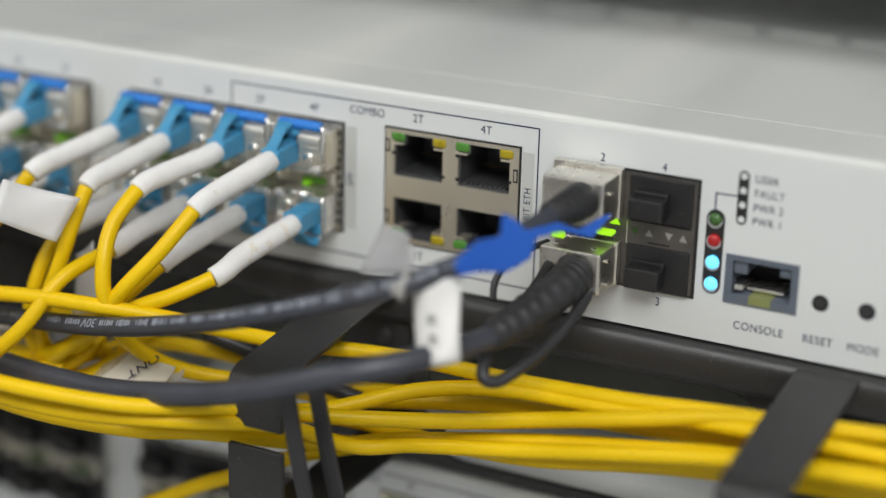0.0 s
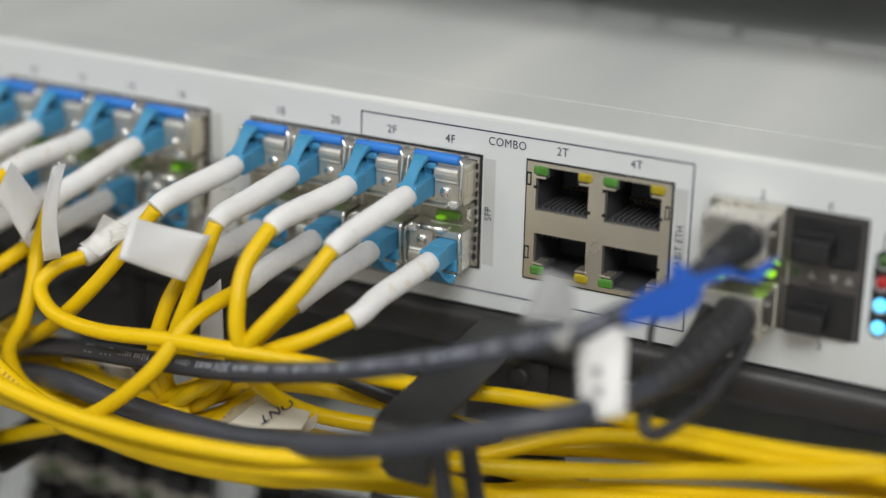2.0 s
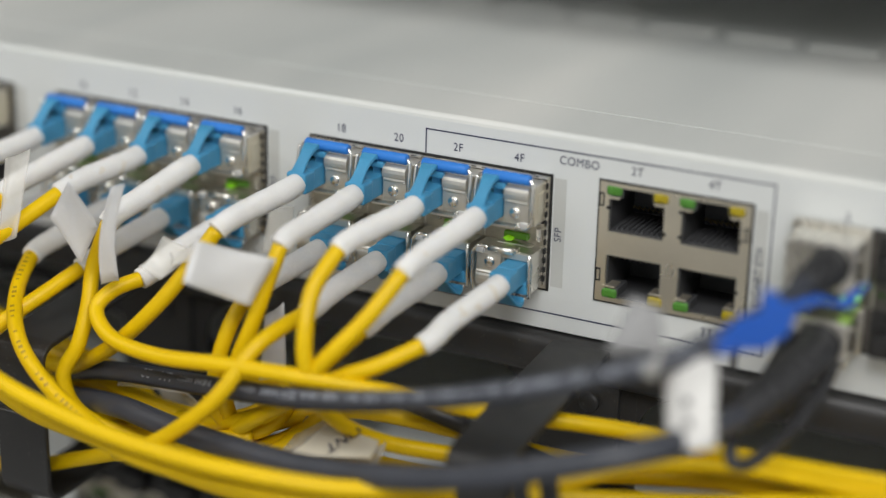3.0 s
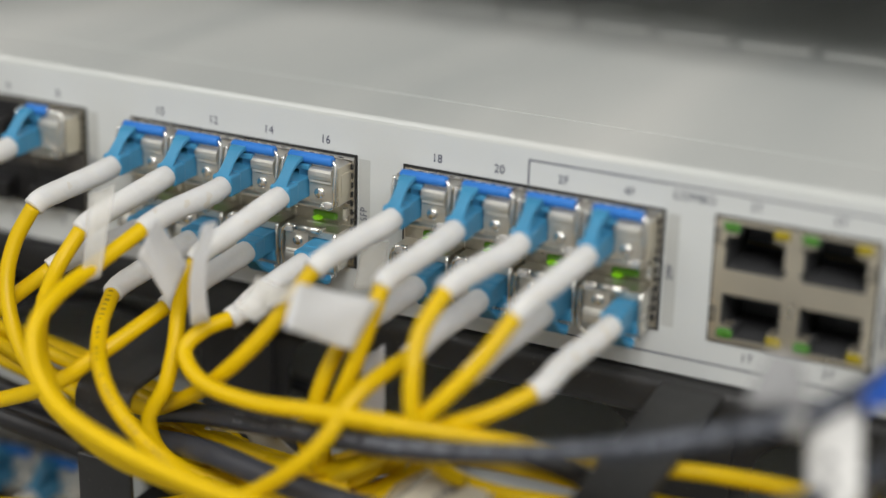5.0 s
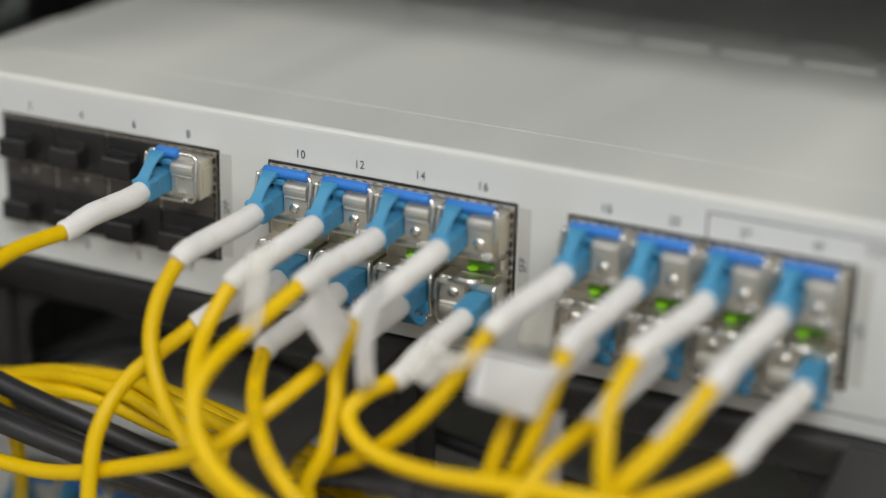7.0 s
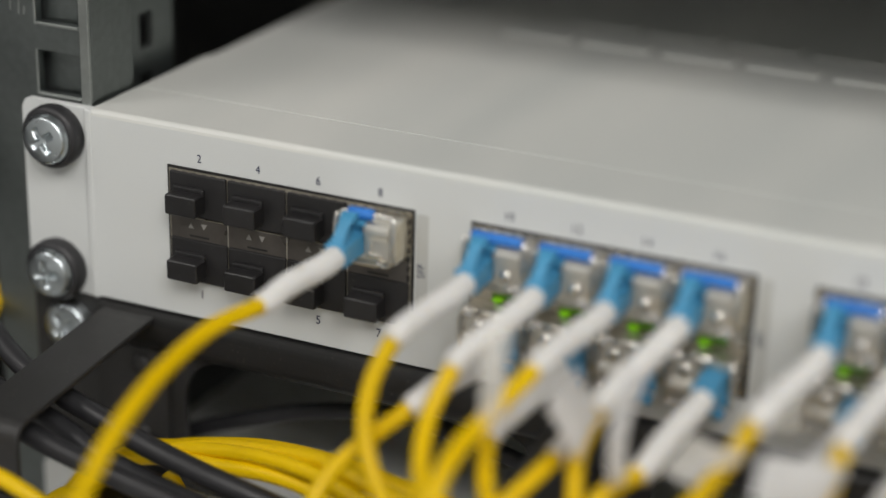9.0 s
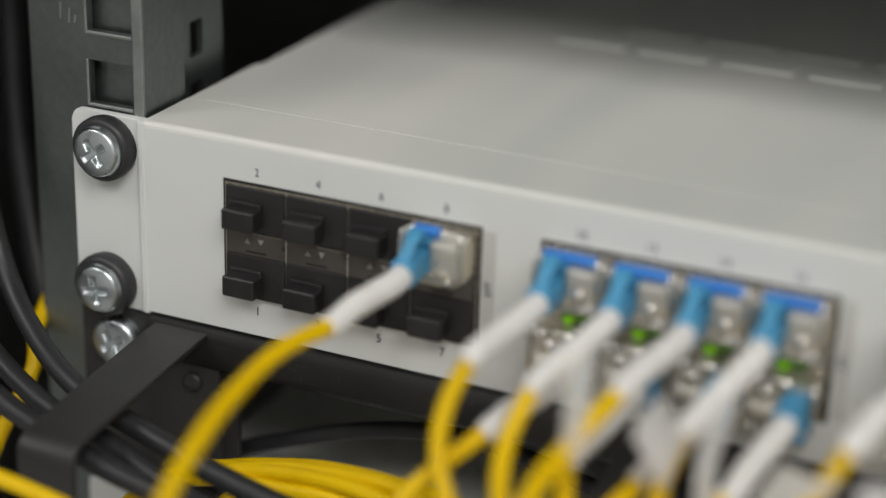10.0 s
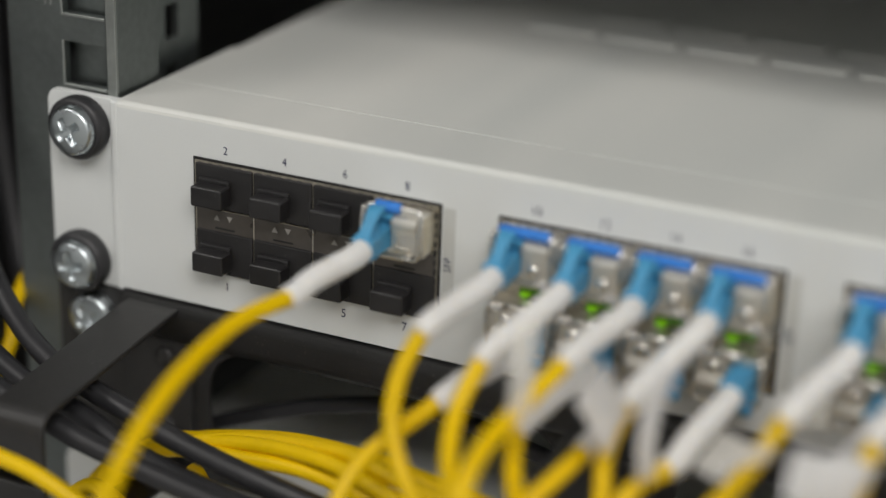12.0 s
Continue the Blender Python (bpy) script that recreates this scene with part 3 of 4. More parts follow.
    # the shade in the small edge notches, as black pads
    for x, z in ((102.5, -10.9), (105.9, -10.9), (105.8, -5.6), (90.2, -7.2), (118.5, -9.6), (118.5, -20.5)):
        part("edge_notch", box(x - 0.4, x + 0.4, -0.6, -0.2, z - 0.35, z + 0.35, 0.08), CAVITY, jack)
    # console jack
    con = part("console_jack", plate(CON[0], CON[1], CON[2], CON[3], -0.25, 12, [(CON[0] + 1.6, CON[1] - 1.5, CON[2] + 2.0, CON[3] - 1.2)]), GREYJACK, s, "dark grey console jack")
    part("jack_back", box(CON[0] + 1, CON[1] - 1, 11.5, 12.5, CON[2] + 1, CON[3] - 1), CAVITY, con)
    part("notch", box(CON[0] + 5.4, CON[1] - 5.4, -0.32, 6, CON[2] + 0.4, CON[2] + 2.1), AMBERPLASTIC, con)
    part("contact_pin", box(CON[0] + 4, CON[1] - 3.6, 2.5, 9, CON[2] + 2.4, CON[2] + 3.2, 0.2), STEEL, con)
    part("latch_wall", box(CON[0] + 1.6, CON[0] + 4.6, 0.4, 11, CON[3] - 4.2, CON[3] - 1.2, 0.3), GREYJACK, con)
    part("latch_wall", box(CON[1] - 4.2, CON[1] - 1.5, 0.4, 11, CON[3] - 3.4, CON[3] - 1.2, 0.3), GREYJACK, con)
    part("shield_tab", box(CON[0] + 1.7, CON[0] + 3.8, 0.8, 6, CON[2] + 2.6, CON[2] + 4.0, 0.3), BRIGHT, con)
    # flat black discs for the shade inside the two push-button holes
    for x, name in ((187.9, "reset_button"), (197.4, "mode_button")):
        b = part(name, disc(x, -0.1, 0.5, -24.0, 1.75, 24), CAVITY, s, "flat black disc drawn as a dark button hole")
        part("rim", disc(x, -0.14, 0.4, -24.0, 1.2, 20), RUBBER, b)
    # status lights with their legend
    bar = part("light_bar", capsule(164.8, -26.3, -8.0, 1.95, -0.12, 0.5), CAVITY, s, "black light bar with round lights")
    for z, m, lab in ((-10.2, DIMGREEN, "unlit green light"), (-14.7, RED, "dim red light"), (-19.4, BLUELED, "lit blue light"), (-24.1, BLUELED, "lit blue light")):
        part("lens_ring", disc(164.7, -0.22, 0.3, z - 0.25, 1.6, 20), CLEARLED, bar)
        part("status_light", disc(164.8, -0.35, 0.3, z + 0.1, 1.38, 20, None, 0.9), m, bar, lab, True)
    key = part("legend_bar", capsule(170.1, -10.4, 1.05, 1.1, -0.11, 0.4), CAVITY, s)
    for z in (-0.1, -3.15, -6.2, -9.25):
        part("legend_dot", disc(170.1, -0.16, 0.3, z, 0.72, 16), PANEL, key)
    part("legend_line", box(164.3, 164.65, -0.05, 0.2, -8.2, -4.5), INK, s)
    part("legend_line", box(164.3, 169.2, -0.05, 0.2, -4.7, -4.4), INK, s)
    # printed frame round the combo ports
    for x0, x1, z0, z1 in ((47.6, 124.9, 2.95, 3.25), (47.6, 47.9, -2.2, 2.95), (124.6, 124.9, -33.0, 2.95), (47.6, 124.9, -33.3, -33.0), (47.6, 47.9, -33.0, -28.3)):
        part("printed_line", box(x0, x1, -0.05, 0.2, z0, z1), INK, s)
    for x0, z0, z1 in ((CAGES[0] + CW + 0.9, -27, -3), (CAGES[1] + CW + 0.9, -27, -3), (CAGES[2] + CW + 0.9, -27, -3), (RJ[1] + 0.7, -26, -2.5)):
        part("sticker", box(x0, x0 + 2.7, -0.05, 0.2, z0, z1), STRIP, s, "pale grey sticker strip")
    for cols, names in zip(COLS, (("2", "4", "6", "8"), ("10", "12", "14", "16"), ("18", "20", "2F", "4F"))):
        for c, t in zip(cols, names):
            words(t, c, 0.0, 2.6, s)
    for cols, names in zip(COLS, (("1", "3", "5", "7"), ("9", "11", "13", "15"), ("17", "19", "1F", "3F"))):
        for c, t in zip(cols, names):
            words(t, c, -31.2, 2.8, s)
    words("2T", 95.9, 1.1, 2.6, s)
    words("4T", 112.4, 1.0, 2.6, s)
    words("1T", 96.3, -30.5, 2.6, s)
    words("3T", 112.8, -30.4, 2.6, s)
    words("COMBO", 83.2, 1.0, 2.6, s)
    words("2", 139.4, -0.9, 2.6, s)
    words("4", 153.1, -1.0, 2.6, s)
    words("1", 138.0, -30.4, 2.6, s)
    words("3", 153.4, -30.4, 2.6, s)
    for c in CAGES:
        words("SFP", c + CW + 2.2, -15.3, 2.3, s, None, True, -0.1)
    words("GIGABIT ETH", RJ[1] + 2.1, -16.5, 2.2, s, None, True, -0.1)
    for t, z in (("USER", -0.4), ("FAULT", -3.4), ("PWR 2", -6.4), ("PWR 1", -9.3)):
        o = words(t, 172.4, z, 2.3, s)
        o.data.align_x = "LEFT"
    words("CONSOLE", 175.5, -32.2, 2.5, s)
    words("RESET", 188.0, -32.2, 2.5, s)
    words("MODE", 197.4, -32.2, 2.5, s)
    return s


switch = make_switch()
below = copy_thing(switch, pose(0, 0, (BASE - 88.9) / 1000))
for o in below.children_recursive:
    if o.type == "MESH" and o.data.materials[0] in (LINKGREEN, PORTGREEN, GLOWPIPE):
        o.data = o.data.copy()
        o.data.materials[0] = DIMGREEN
        o["label"] = "unlit link light"


# ---- rack screws ----
def rack_screw(x, y, z, washer=True):
    s = thing("rack_screw", x, y, z, "bright zinc cross-head rack screw with a black cup washer" if washer else "bright zinc cross-head rack screw", "screw", "rack screws")
    if washer:
        bm = bmesh.new()
        prof = [(2.2, 5.6), (0.0, 6.0), (-1.6, 5.9), (-2.4, 5.2), (-2.2, 4.4), (-0.6, 4.0)]
        rings = [[bm.verts.new((r * math.cos(2 * math.pi * k / 28), yy, r * math.sin(2 * math.pi * k / 28))) for k in range(28)] for yy, r in prof]
        for a, b in zip(rings, rings[1:]):
            for k in range(28):
                bm.faces.new((a[k], a[(k + 1) % 28], b[(k + 1) % 28], b[k]))
        part("cup_washer", bm, RUBBER, s, "black plastic cup washer", True)
    bm = bmesh.new()
    # low dome with a pressed cross
    rows = []
    for k in range(1, 25):
        r = 4.85 * (k / 24) ** 0.85
        row = []
        for j in range(72):
            g = 2 * math.pi * j / 72
            u, w = abs(r * math.cos(g - 0.6)), abs(r * math.sin(g - 0.6))
            arm = max(u, w), min(u, w)
            wall = max(0.0, min(1.0, (0.72 - arm[1]) / 0.22)) * max(0.0, min(1.0, (2.75 - arm[0]) / 0.35))
            y = -4.6 + 0.045 * r * r + max(0.0, r - 4.1) ** 2 * 2.6
            row.append(bm.verts.new((r * math.cos(g), y + wall * (1.7 - 0.4 * arm[0]), r * math.sin(g))))
        rows.append(row)
    rows.append([bm.verts.new((4.85 * math.cos(2 * math.pi * j / 72), 0.2, 4.85 * math.sin(2 * math.pi * j / 72))) for j in range(72)])
    mid = bm.verts.new((0, -2.9, 0))
    for j in range(72):
        bm.faces.new((mid, rows[0][j], rows[0][(j + 1) % 72]))
    for p, q in zip(rows, rows[1:]):
        for j in range(72):
            bm.faces.new((p[j], q[j], q[(j + 1) % 72], p[(j + 1) % 72]))
    part("head", bm, SCREW, s, "", True)
    return s


sc = rack_screw(-150.1, -0.6, -0.5)
sc.scale = (1.2, 1.12, 1.2)
copy_thing(sc, pose(-0.1512, -0.0006, (BASE - 32.2) / 1000, 0, 25, 0))
rack_screw(-149.4, 2.4, -45.9, False).scale = (1.24, 1.1, 1.24)

# ---- cable manager ----
mgr = thing("cable_manager", 0, 0, 0, "black powder-coated cable management panel with forward rings", "cable manager")
RINGS = (-131.5, -22.5, 86.5, 191.5)
wins = []
for a, b in zip((-131.5, -22.5, 86.5, 191.5), (-22.5, 86.5, 191.5, 299.0)):
    wins += [(a + 12.0, b - 12.0, -79.0, -47.6)]
part("backplate", plate(-159, 299, -81.2, -38.2, 1.0, 2.6, wins), BLACKPAINT, mgr)
prof = [(2.6, -37.4), (-0.8, -37.4), (-1.8, -37.8), (-2.6, -38.6), (-3.0, -39.8), (-3.0, -43.6), (-2.7, -44.9), (-2.0, -46.0), (-0.8, -46.7), (0.9, -46.9), (0.9, -45.0), (2.6, -45.0)]
for a, b, c, d in wins:
    for x, sx in ((a, 1), (b, -1)):
        for z, sz in ((c, 1), (d, -1)):
            arc = [(x + sx * 10 * (1 - math.sin(radians(15 * k))), z + sz * 10 * (1 - math.cos(radians(15 * k)))) for k in range(7)]
            part("window_corner", prism([(x, z)] + arc, 1.05, 2.55), BLACKPAINT, mgr)
part("top_lip", fold(prof, -140.0, 299.0), BLACKPAINT, mgr, "", True)


def strap(points, x0, x1, thick):
    """A flat bar bent along a profile in y and z."""
    bm = bmesh.new()
    pts = [Vector((0, y, z)) for y, z in points]
    rows = []
    for i, p in enumerate(pts):
        t = (pts[min(i + 1, len(pts) - 1)] - pts[max(i - 1, 0)]).normalized()
        nrm = Vector((0, -t.z, t.y)) * thick
        rows.append([bm.verts.new((x0, p.y, p.z)), bm.verts.new((x1, p.y, p.z)), bm.verts.new((x1, p.y + nrm.y, p.z + nrm.z)), bm.verts.new((x0, p.y + nrm.y, p.z + nrm.z))])
    for a, b in zip(rows, rows[1:]):
        for k in range(4):
            bm.faces.new((a[k], a[(k + 1) % 4], b[(k + 1) % 4], b[k]))
    bm.faces.new(rows[0][::-1])
    bm.faces.new(rows[-1])
    bmesh.ops.bevel(bm, geom=[e for e in bm.edges if e.calc_length() > 0], offset=0.25, segments=1, affect="EDGES")
    return bm


def ring_finger(x):
    r = part("ring", strap([(0.5, -38.0), (-6, -38.2), (-40, -41.2), (-48.2, -41.9), (-49.8, -42.3), (-51.2, -43.1), (-52.1, -44.3), (-52.5, -45.8), (-52.6, -47.6), (-52.6, -54.0)], x - 6.6, x + 6.6, 1.4), BLACKPAINT, mgr, "flat black steel ring with a front gap")
    part("lower_finger", strap([(-52.6, -58.5), (-52.6, -74.6), (-52.3, -76.4), (-51.5, -77.9), (-50.2, -79.0), (-48.4, -79.4), (-6, -79.6), (0.5, -79.6)], x - 6.6, x + 6.6, 1.4), BLACKPAINT, r)
    part("base", box(x - 8.5, x + 8.5, -0.7, 0.9, -76, -46.8, 0.3), BLACKPAINT, r)
    for z in (-51.0, -68.5):
        part("rivet", disc(x + 2.0, -1.4, 0, z, 2.3, 18, None, 0.8), BLACKPAINT, r, "", True)


for x in RINGS:
    ring_finger(x)


# ---- dust plugs in the unused bays ----
def port_plug(x, z):
    p = thing("port_plug", x, 0, z, "black rubber dust plug with a grip tab, in an unused bay", "dust plug", "dust plugs")
    bm = box(-6.95, 6.95, -1.1, 5, -4.85, 4.85, 0.3)
    part("body", bm, PLUG, p)
    g = box(-5.7, 1.9, -5.3, -0.9, -3.5, 1.0, 0.45, None, 3)
    box(-5.7, 1.9, -2.0, -0.9, 0.2, 2.0, 0.4, g)
    part("grip_tab", g, PLUG, p)
    return p


plug = port_plug(COLS[0][0], -8.1)
for x, z in [(COLS[0][1], -8.1), (COLS[0][2], -8.1)] + [(c, -23.1) for c in COLS[0]] + [(QCOLS[1], -8.1), (QCOLS[1], -23.1)]:
    copy_thing(plug, pose(x / 1000, 0, (BASE + z) / 1000))
for c in COLS[1] + COLS[2]:
    for z in (-8.1, -23.1):
        copy_thing(plug, pose(c / 1000, 0, (BASE + z - 88.9) / 1000))


# ---- pluggable modules ----
def module(x, z, short=False):
    m = thing("transceiver_module", x, 0, z, "steel fibre transceiver module with a blue bail latch", "transceiver", "transceiver modules")
    part("shell", plate(-6.6, 6.6, -4.3, 4.3, -6.4, 16, [(-5.75, -0.35, -3.3, 3.2), (0.35, 5.75, -3.3, 3.2)]), STEEL, m)
    part("bore_back", box(-6, 6, 2, 2.6, -3.6, 3.6), CAVITY, m)
    lip = [(-7.15 - 0.75 * math.sin(radians(30 * k)), 2.45 + 1.5 * math.cos(radians(30 * k))) for k in range(6)]
    face = part("face_shield", fold([(-6.2, 4.2)] + lip + [(-7.25, 0.95), (-7.2, -3.1), (-6.9, -3.8), (-6.2, -3.9)], 0.2, 5.7), FACE, m, "dull folded steel face")
    part("step", fold([(-7.1, 1.5), (-7.55, 1.4), (-7.7, 0.9), (-7.5, 0.6), (-7.1, 0.6)], 0.4, 5.6), FACE, face)
    if short:
        part("rib", box(1.1, 1.75, -7.75, -7.2, -2.2, 0.3, 0.25), BRIGHT, face)
        part("rib", box(1.1, 4.3, -7.8, -7.2, -2.9, -2.3, 0.25), BRIGHT, face)
    else:
        part("dimple", disc(2.7, -7.4, -7.0, -1.5, 1.25, 16, None, 0.55), BRIGHT, face, "", True)
        part("corner_tab", box(3.9, 5.9, -7.9, -7.0, -4.6, -3.2, 0.3), SATIN, face)
    w = (-3.6, 1.9) if short else (-4.8, 5.8)
    wire = part("bail_wire", pipe([(-5.6, -6.9, 5.4), (-4.4, -6.9, 5.85), (0, -6.9, 5.85), (4.9, -6.9, 5.85), (6.1, -7.0, 5.4), (6.55, -7.2, 4.2), (6.55, -7.7, 0.5), (6.5, -7.7, -2.8), (5.7, -7.5, -4.3), (4.2, -7.2, -4.7), (2.9, -6.9, -4.1)], 0.42, 10, None, True, 4), BRIGHT, m, "bright bent wire bail", True)
    part("bail_bar", pipe([(w[0], -6.9, 5.8), (w[0] + 0.25, -6.9, 5.8), (w[1] - 0.25, -6.9, 5.8), (w[1], -6.9, 5.8)], [0.95, 1.18, 1.18, 0.95], 14), BAIL, m, "bright blue plastic bail bar", True)
    part("bail_clip", pipe([(-6.3, -6.9, 5.2), (-6.4, -7.5, 2.0), (-6.4, -7.6, -2.6), (-6.2, -6.8, -4.2)], 0.42, 8, None, True, 4), BRIGHT, m, "", True)
    part("release_tab", box(-3.3, 3.3, -7.6, -5.2, -5.1, -4.35, 0.25), STEEL, m)
    part("side_spring", box(6.5, 6.85, -5.2, -0.6, -2.5, 2.5, 0.15), SHIELD, m)
    part("side_cover", box(6.45, 6.7, -6.3, -0.4, -4.1, 4.1, 0.1), SHIELD, m)
    return m


mod8 = module(COLS[0][3], -8.0, True)
mod = module(COLS[1][0], -8.0)
for c in COLS[1][1:] + COLS[2]:
    copy_thing(mod, pose(c / 1000, 0, (BASE - 8.0) / 1000))
for c in COLS[1] + COLS[2]:
    low = copy_thing(mod, pose(c / 1000, 0, (BASE - 22.6) / 1000, 0, 180, 0))
    low["label"] = "steel fibre transceiver module in a lower bay"
    part("release_roll", pipe([(-2.9, -7.5, -4.6), (0, -7.5, -4.6), (2.9, -7.5, -4.6)], 0.75, 12), STEEL, low, "rolled steel release tab", True)
    part("face_cover", box(-6.5, 6.5, -6.95, -6.2, -4.25, -2.65, 0.2), FACE, low)
    for o in list(low.children_recursive):
        if o.name.startswith("bail_bar"):
            bpy.data.objects.remove(o)
for c in COLS[0]:
    copy_thing(mod, pose(c / 1000, 0, (BASE - 96.9) / 1000))

# ---- fibre patch cords ----
rnd = random.Random(7)


def patch_cord(port_x, lower, path, grime=False, r=1.72):
    """A single-fibre cord: connector, latch lever, long boot, and its jacket along the path (first point: the boot's end)."""
    ox, oz = (port_x + 3.2, -22.4) if lower else (port_x - 2.5, -8.7)
    t = thing("patch_cord", ox, -2, oz, "yellow fibre patch cord with a blue connector and %s boot" % ("dingy white" if grime else "white"), "patch cord", "fibre patch cords")
    s = -1 if lower else 1
    pts = [Vector(p) - Vector((ox, -2, oz)) for p in path]
    end = pts[0]
    body = box(-2.25, 2.25, -9.5, 1, -2.3, 2.3, 0.25)
    box(-2.4, 2.4, -13.2, -9.0, -2.5, 2.1, 0.5, body)
    con = part("connector", body, LCBLUE, t)
    lev = bmesh.new()
    rows = []
    for y, z, w, th in ((-13.0, 2.0, 1.9, 1.0), (-11.6, 3.2, 1.6, 0.9), (-9.8, 4.9, 1.45, 0.9), (-8.2, 6.3, 1.7, 1.0), (-6.8, 7.0, 2.0, 1.1), (-5.7, 6.9, 2.0, 1.1), (-5.0, 6.2, 1.8, 1.0)):
        w *= 0.88 if s > 0 else 1.25
        rows.append([lev.verts.new((-w, y, s * z)), lev.verts.new((w, y, s * z)), lev.verts.new((w, y, s * (z - th))), lev.verts.new((-w, y, s * (z - th)))])
    for a, b in zip(rows, rows[1:]):
        for k in range(4):
            lev.faces.new((a[k], a[(k + 1) % 4], b[(k + 1) % 4], b[k]))
    lev.faces.new(rows[0][::-1])
    lev.faces.new(rows[-1])
    bmesh.ops.bevel(lev, geom=list(lev.edges), offset=0.18, segments=1, affect="EDGES")
    box(-0.6, 2.9, -5.9, -3.6, *((3.9, 5.3) if s > 0 else (-4.6, -2.0)), 0.35, lev)
    box(-0.4, 1.6, -4.4, -1.5, *((2.0, 4.2) if s > 0 else (-4.2, -2.0)), 0.2, lev)
    part("latch_lever", lev, LCBLUE, con)
    # boot: thick, straight first, then bending towards the jacket
    way = (pts[1] - pts[0]).normalized()
    a = Vector((0, -12.6, -0.4))
    mid = a.lerp(end, 0.62) + Vector((0, -0.6, 0.5))
    near = end - (end - mid).lerp(way * (end - mid).length, 0.35) * 0.35
    line, rad = smooth_line([a, a + Vector((-0.4, -4, -0.6)), mid, near, end], [2.35, 2.5, 2.45, 2.38, 2.3], 6)
    bt = pipe(line, [q + 0.03 * math.sin(1.9 * k + port_x) for k, q in enumerate(rad)], 18)
    part("boot", bt, BOOT if not grime else DINGY, t, "dingy white rubber boot" if grime else "white rubber boot", True)
    part("jacket", pipe(pts, r, 12, None, True, 8), YELLOW, t, "glossy yellow fibre jacket", True)
    return t


c1, c2, c3 = COLS
patch_cord(c1[3], False, [(-77.9, -36.5, -12.1), (-82.1, -48, -13.3), (-83.7, -63, -16.6), (-83.6, -76, -20.9), (-82.9, -86, -25.8), (-81.5, -94, -31), (-79, -100, -42), (-74, -98, -62), (-68, -88, -85)])
patch_cord(c2[0], False, [(-49.6, -37, -12.9), (-51.8, -41, -20), (-51.3, -45, -28), (-46.5, -49, -36.5), (-38, -53.5, -42.8), (-29, -57.5, -47.5), (-12, -61, -52.5), (12, -61.5, -54.5), (31, -59.5, -56.5), (57, -54, -57), (80, -46, -54), (100, -36, -55), (120, -29, -54), (140, -27, -50), (160, -25, -46), (180, -21, -43), (215, -18, -41)])
patch_cord(c2[1], False, [(-37.5, -37, -16), (-38.8, -44, -22.8), (-36.5, -52, -28.6), (-31, -60, -34), (-22, -66, -40.5), (-9.3, -70, -44.5), (10.3, -71, -48.2), (26.4, -72, -50), (51.3, -68, -52), (72, -59, -53), (88, -47, -55), (100, -35, -62), (112, -30, -61), (134, -30, -57), (159, -30, -52), (184, -29, -48), (215, -28, -46)])
patch_cord(c2[2], False, [(-21.7, -37, -12.8), (-25.6, -48, -17.8), (-27.5, -58, -21), (-27.8, -65, -25.4), (-24.5, -69.5, -31.5), (-17.5, -72, -37.2), (-6, -74, -40.6), (8, -75, -43), (22.6, -75, -45), (42.3, -74, -46), (64, -66, -48.5), (80, -53, -50.5), (92, -36, -55), (110, -24, -51), (130, -22, -47.5), (155, -22, -46.5), (173, -22, -45), (215, -22, -44)])
patch_cord(c2[3], False, [(-8.9, -37, -17.4), (-12, -38.5, -27), (-11, -42, -34), (-11, -46, -42), (-14, -48, -50), (-10, -46, -59), (5, -40, -64), (30, -36, -66)])
patch_cord(c3[0], False, [(18.7, -37, -14), (14, -43, -23), (9, -46, -30), (0, -46, -39), (-11, -42, -47), (-24, -36, -54), (-45, -28, -57), (-80, -22, -57), (-110, -16, -60), (-128, -16, -68), (-145, -14, -90)])
patch_cord(c3[1], False, [(34, -37, -14.6), (33, -41, -22), (31, -43, -30), (28, -44, -38), (24, -43, -48), (25, -38, -58), (35, -34, -65), (60, -30, -66), (90, -26, -67), (112, -25, -62), (140, -27, -59), (180, -25, -52), (215, -25, -49)])
patch_cord(c3[2], False, [(47.5, -37, -13), (46, -44, -19), (47, -49, -26), (48, -50, -34), (50, -46, -44), (58, -38, -52), (75, -28, -56), (90, -20, -59), (125, -17, -54), (160, -16, -52), (215, -16, -47)])
patch_cord(c3[3], False, [(62, -37, -15.2), (58, -44, -23), (51, -49, -32), (43, -48, -42), (32, -44, -50), (20, -40, -56), (5, -36, -59), (-15, -31, -58), (-50, -26, -62)])
patch_cord(c2[0], True, [(-46, -37, -26.2), (-57, -45, -37), (-59.5, -52, -45), (-59.5, -56, -54), (-58, -58, -63), (-54, -54, -76)], True)
PRINTED = [(-30, -37, -28.6), (-26.5, -46, -32), (-20.3, -55, -36), (-12.8, -60, -41.5), (-2, -62, -48), (16, -64, -53.5), (36, -62, -57.5), (57, -55, -60), (69, -45, -62), (90, -30, -66), (105, -26, -63), (132, -26, -57), (157, -25, -53), (180, -26, -49), (215, -26, -46)]
printed_cord = patch_cord(c2[1], True, PRINTED)
patch_cord(c2[2], True, [(-16.7, -37, -29), (-23.1, -50, -35.4), (-32, -56, -42.4), (-50.8, -54, -51.4), (-76, -50, -60.7), (-110, -40, -67), (-131, -30, -70), (-150, -24, -92)])
patch_cord(c2[3], True, [(-0.9, -37, -28.4), (-4.5, -42, -30), (-6, -46, -33.5), (1, -50, -37), (14, -52, -37.5), (30, -53, -35.5), (43, -52, -35), (58, -46, -37), (70, -38, -40.5), (80, -30, -44), (95, -22, -46), (111, -21, -45.5), (130, -21, -45.5), (155, -21, -44.5), (172, -20, -43.5), (192, -18, -43), (215, -16, -42)])
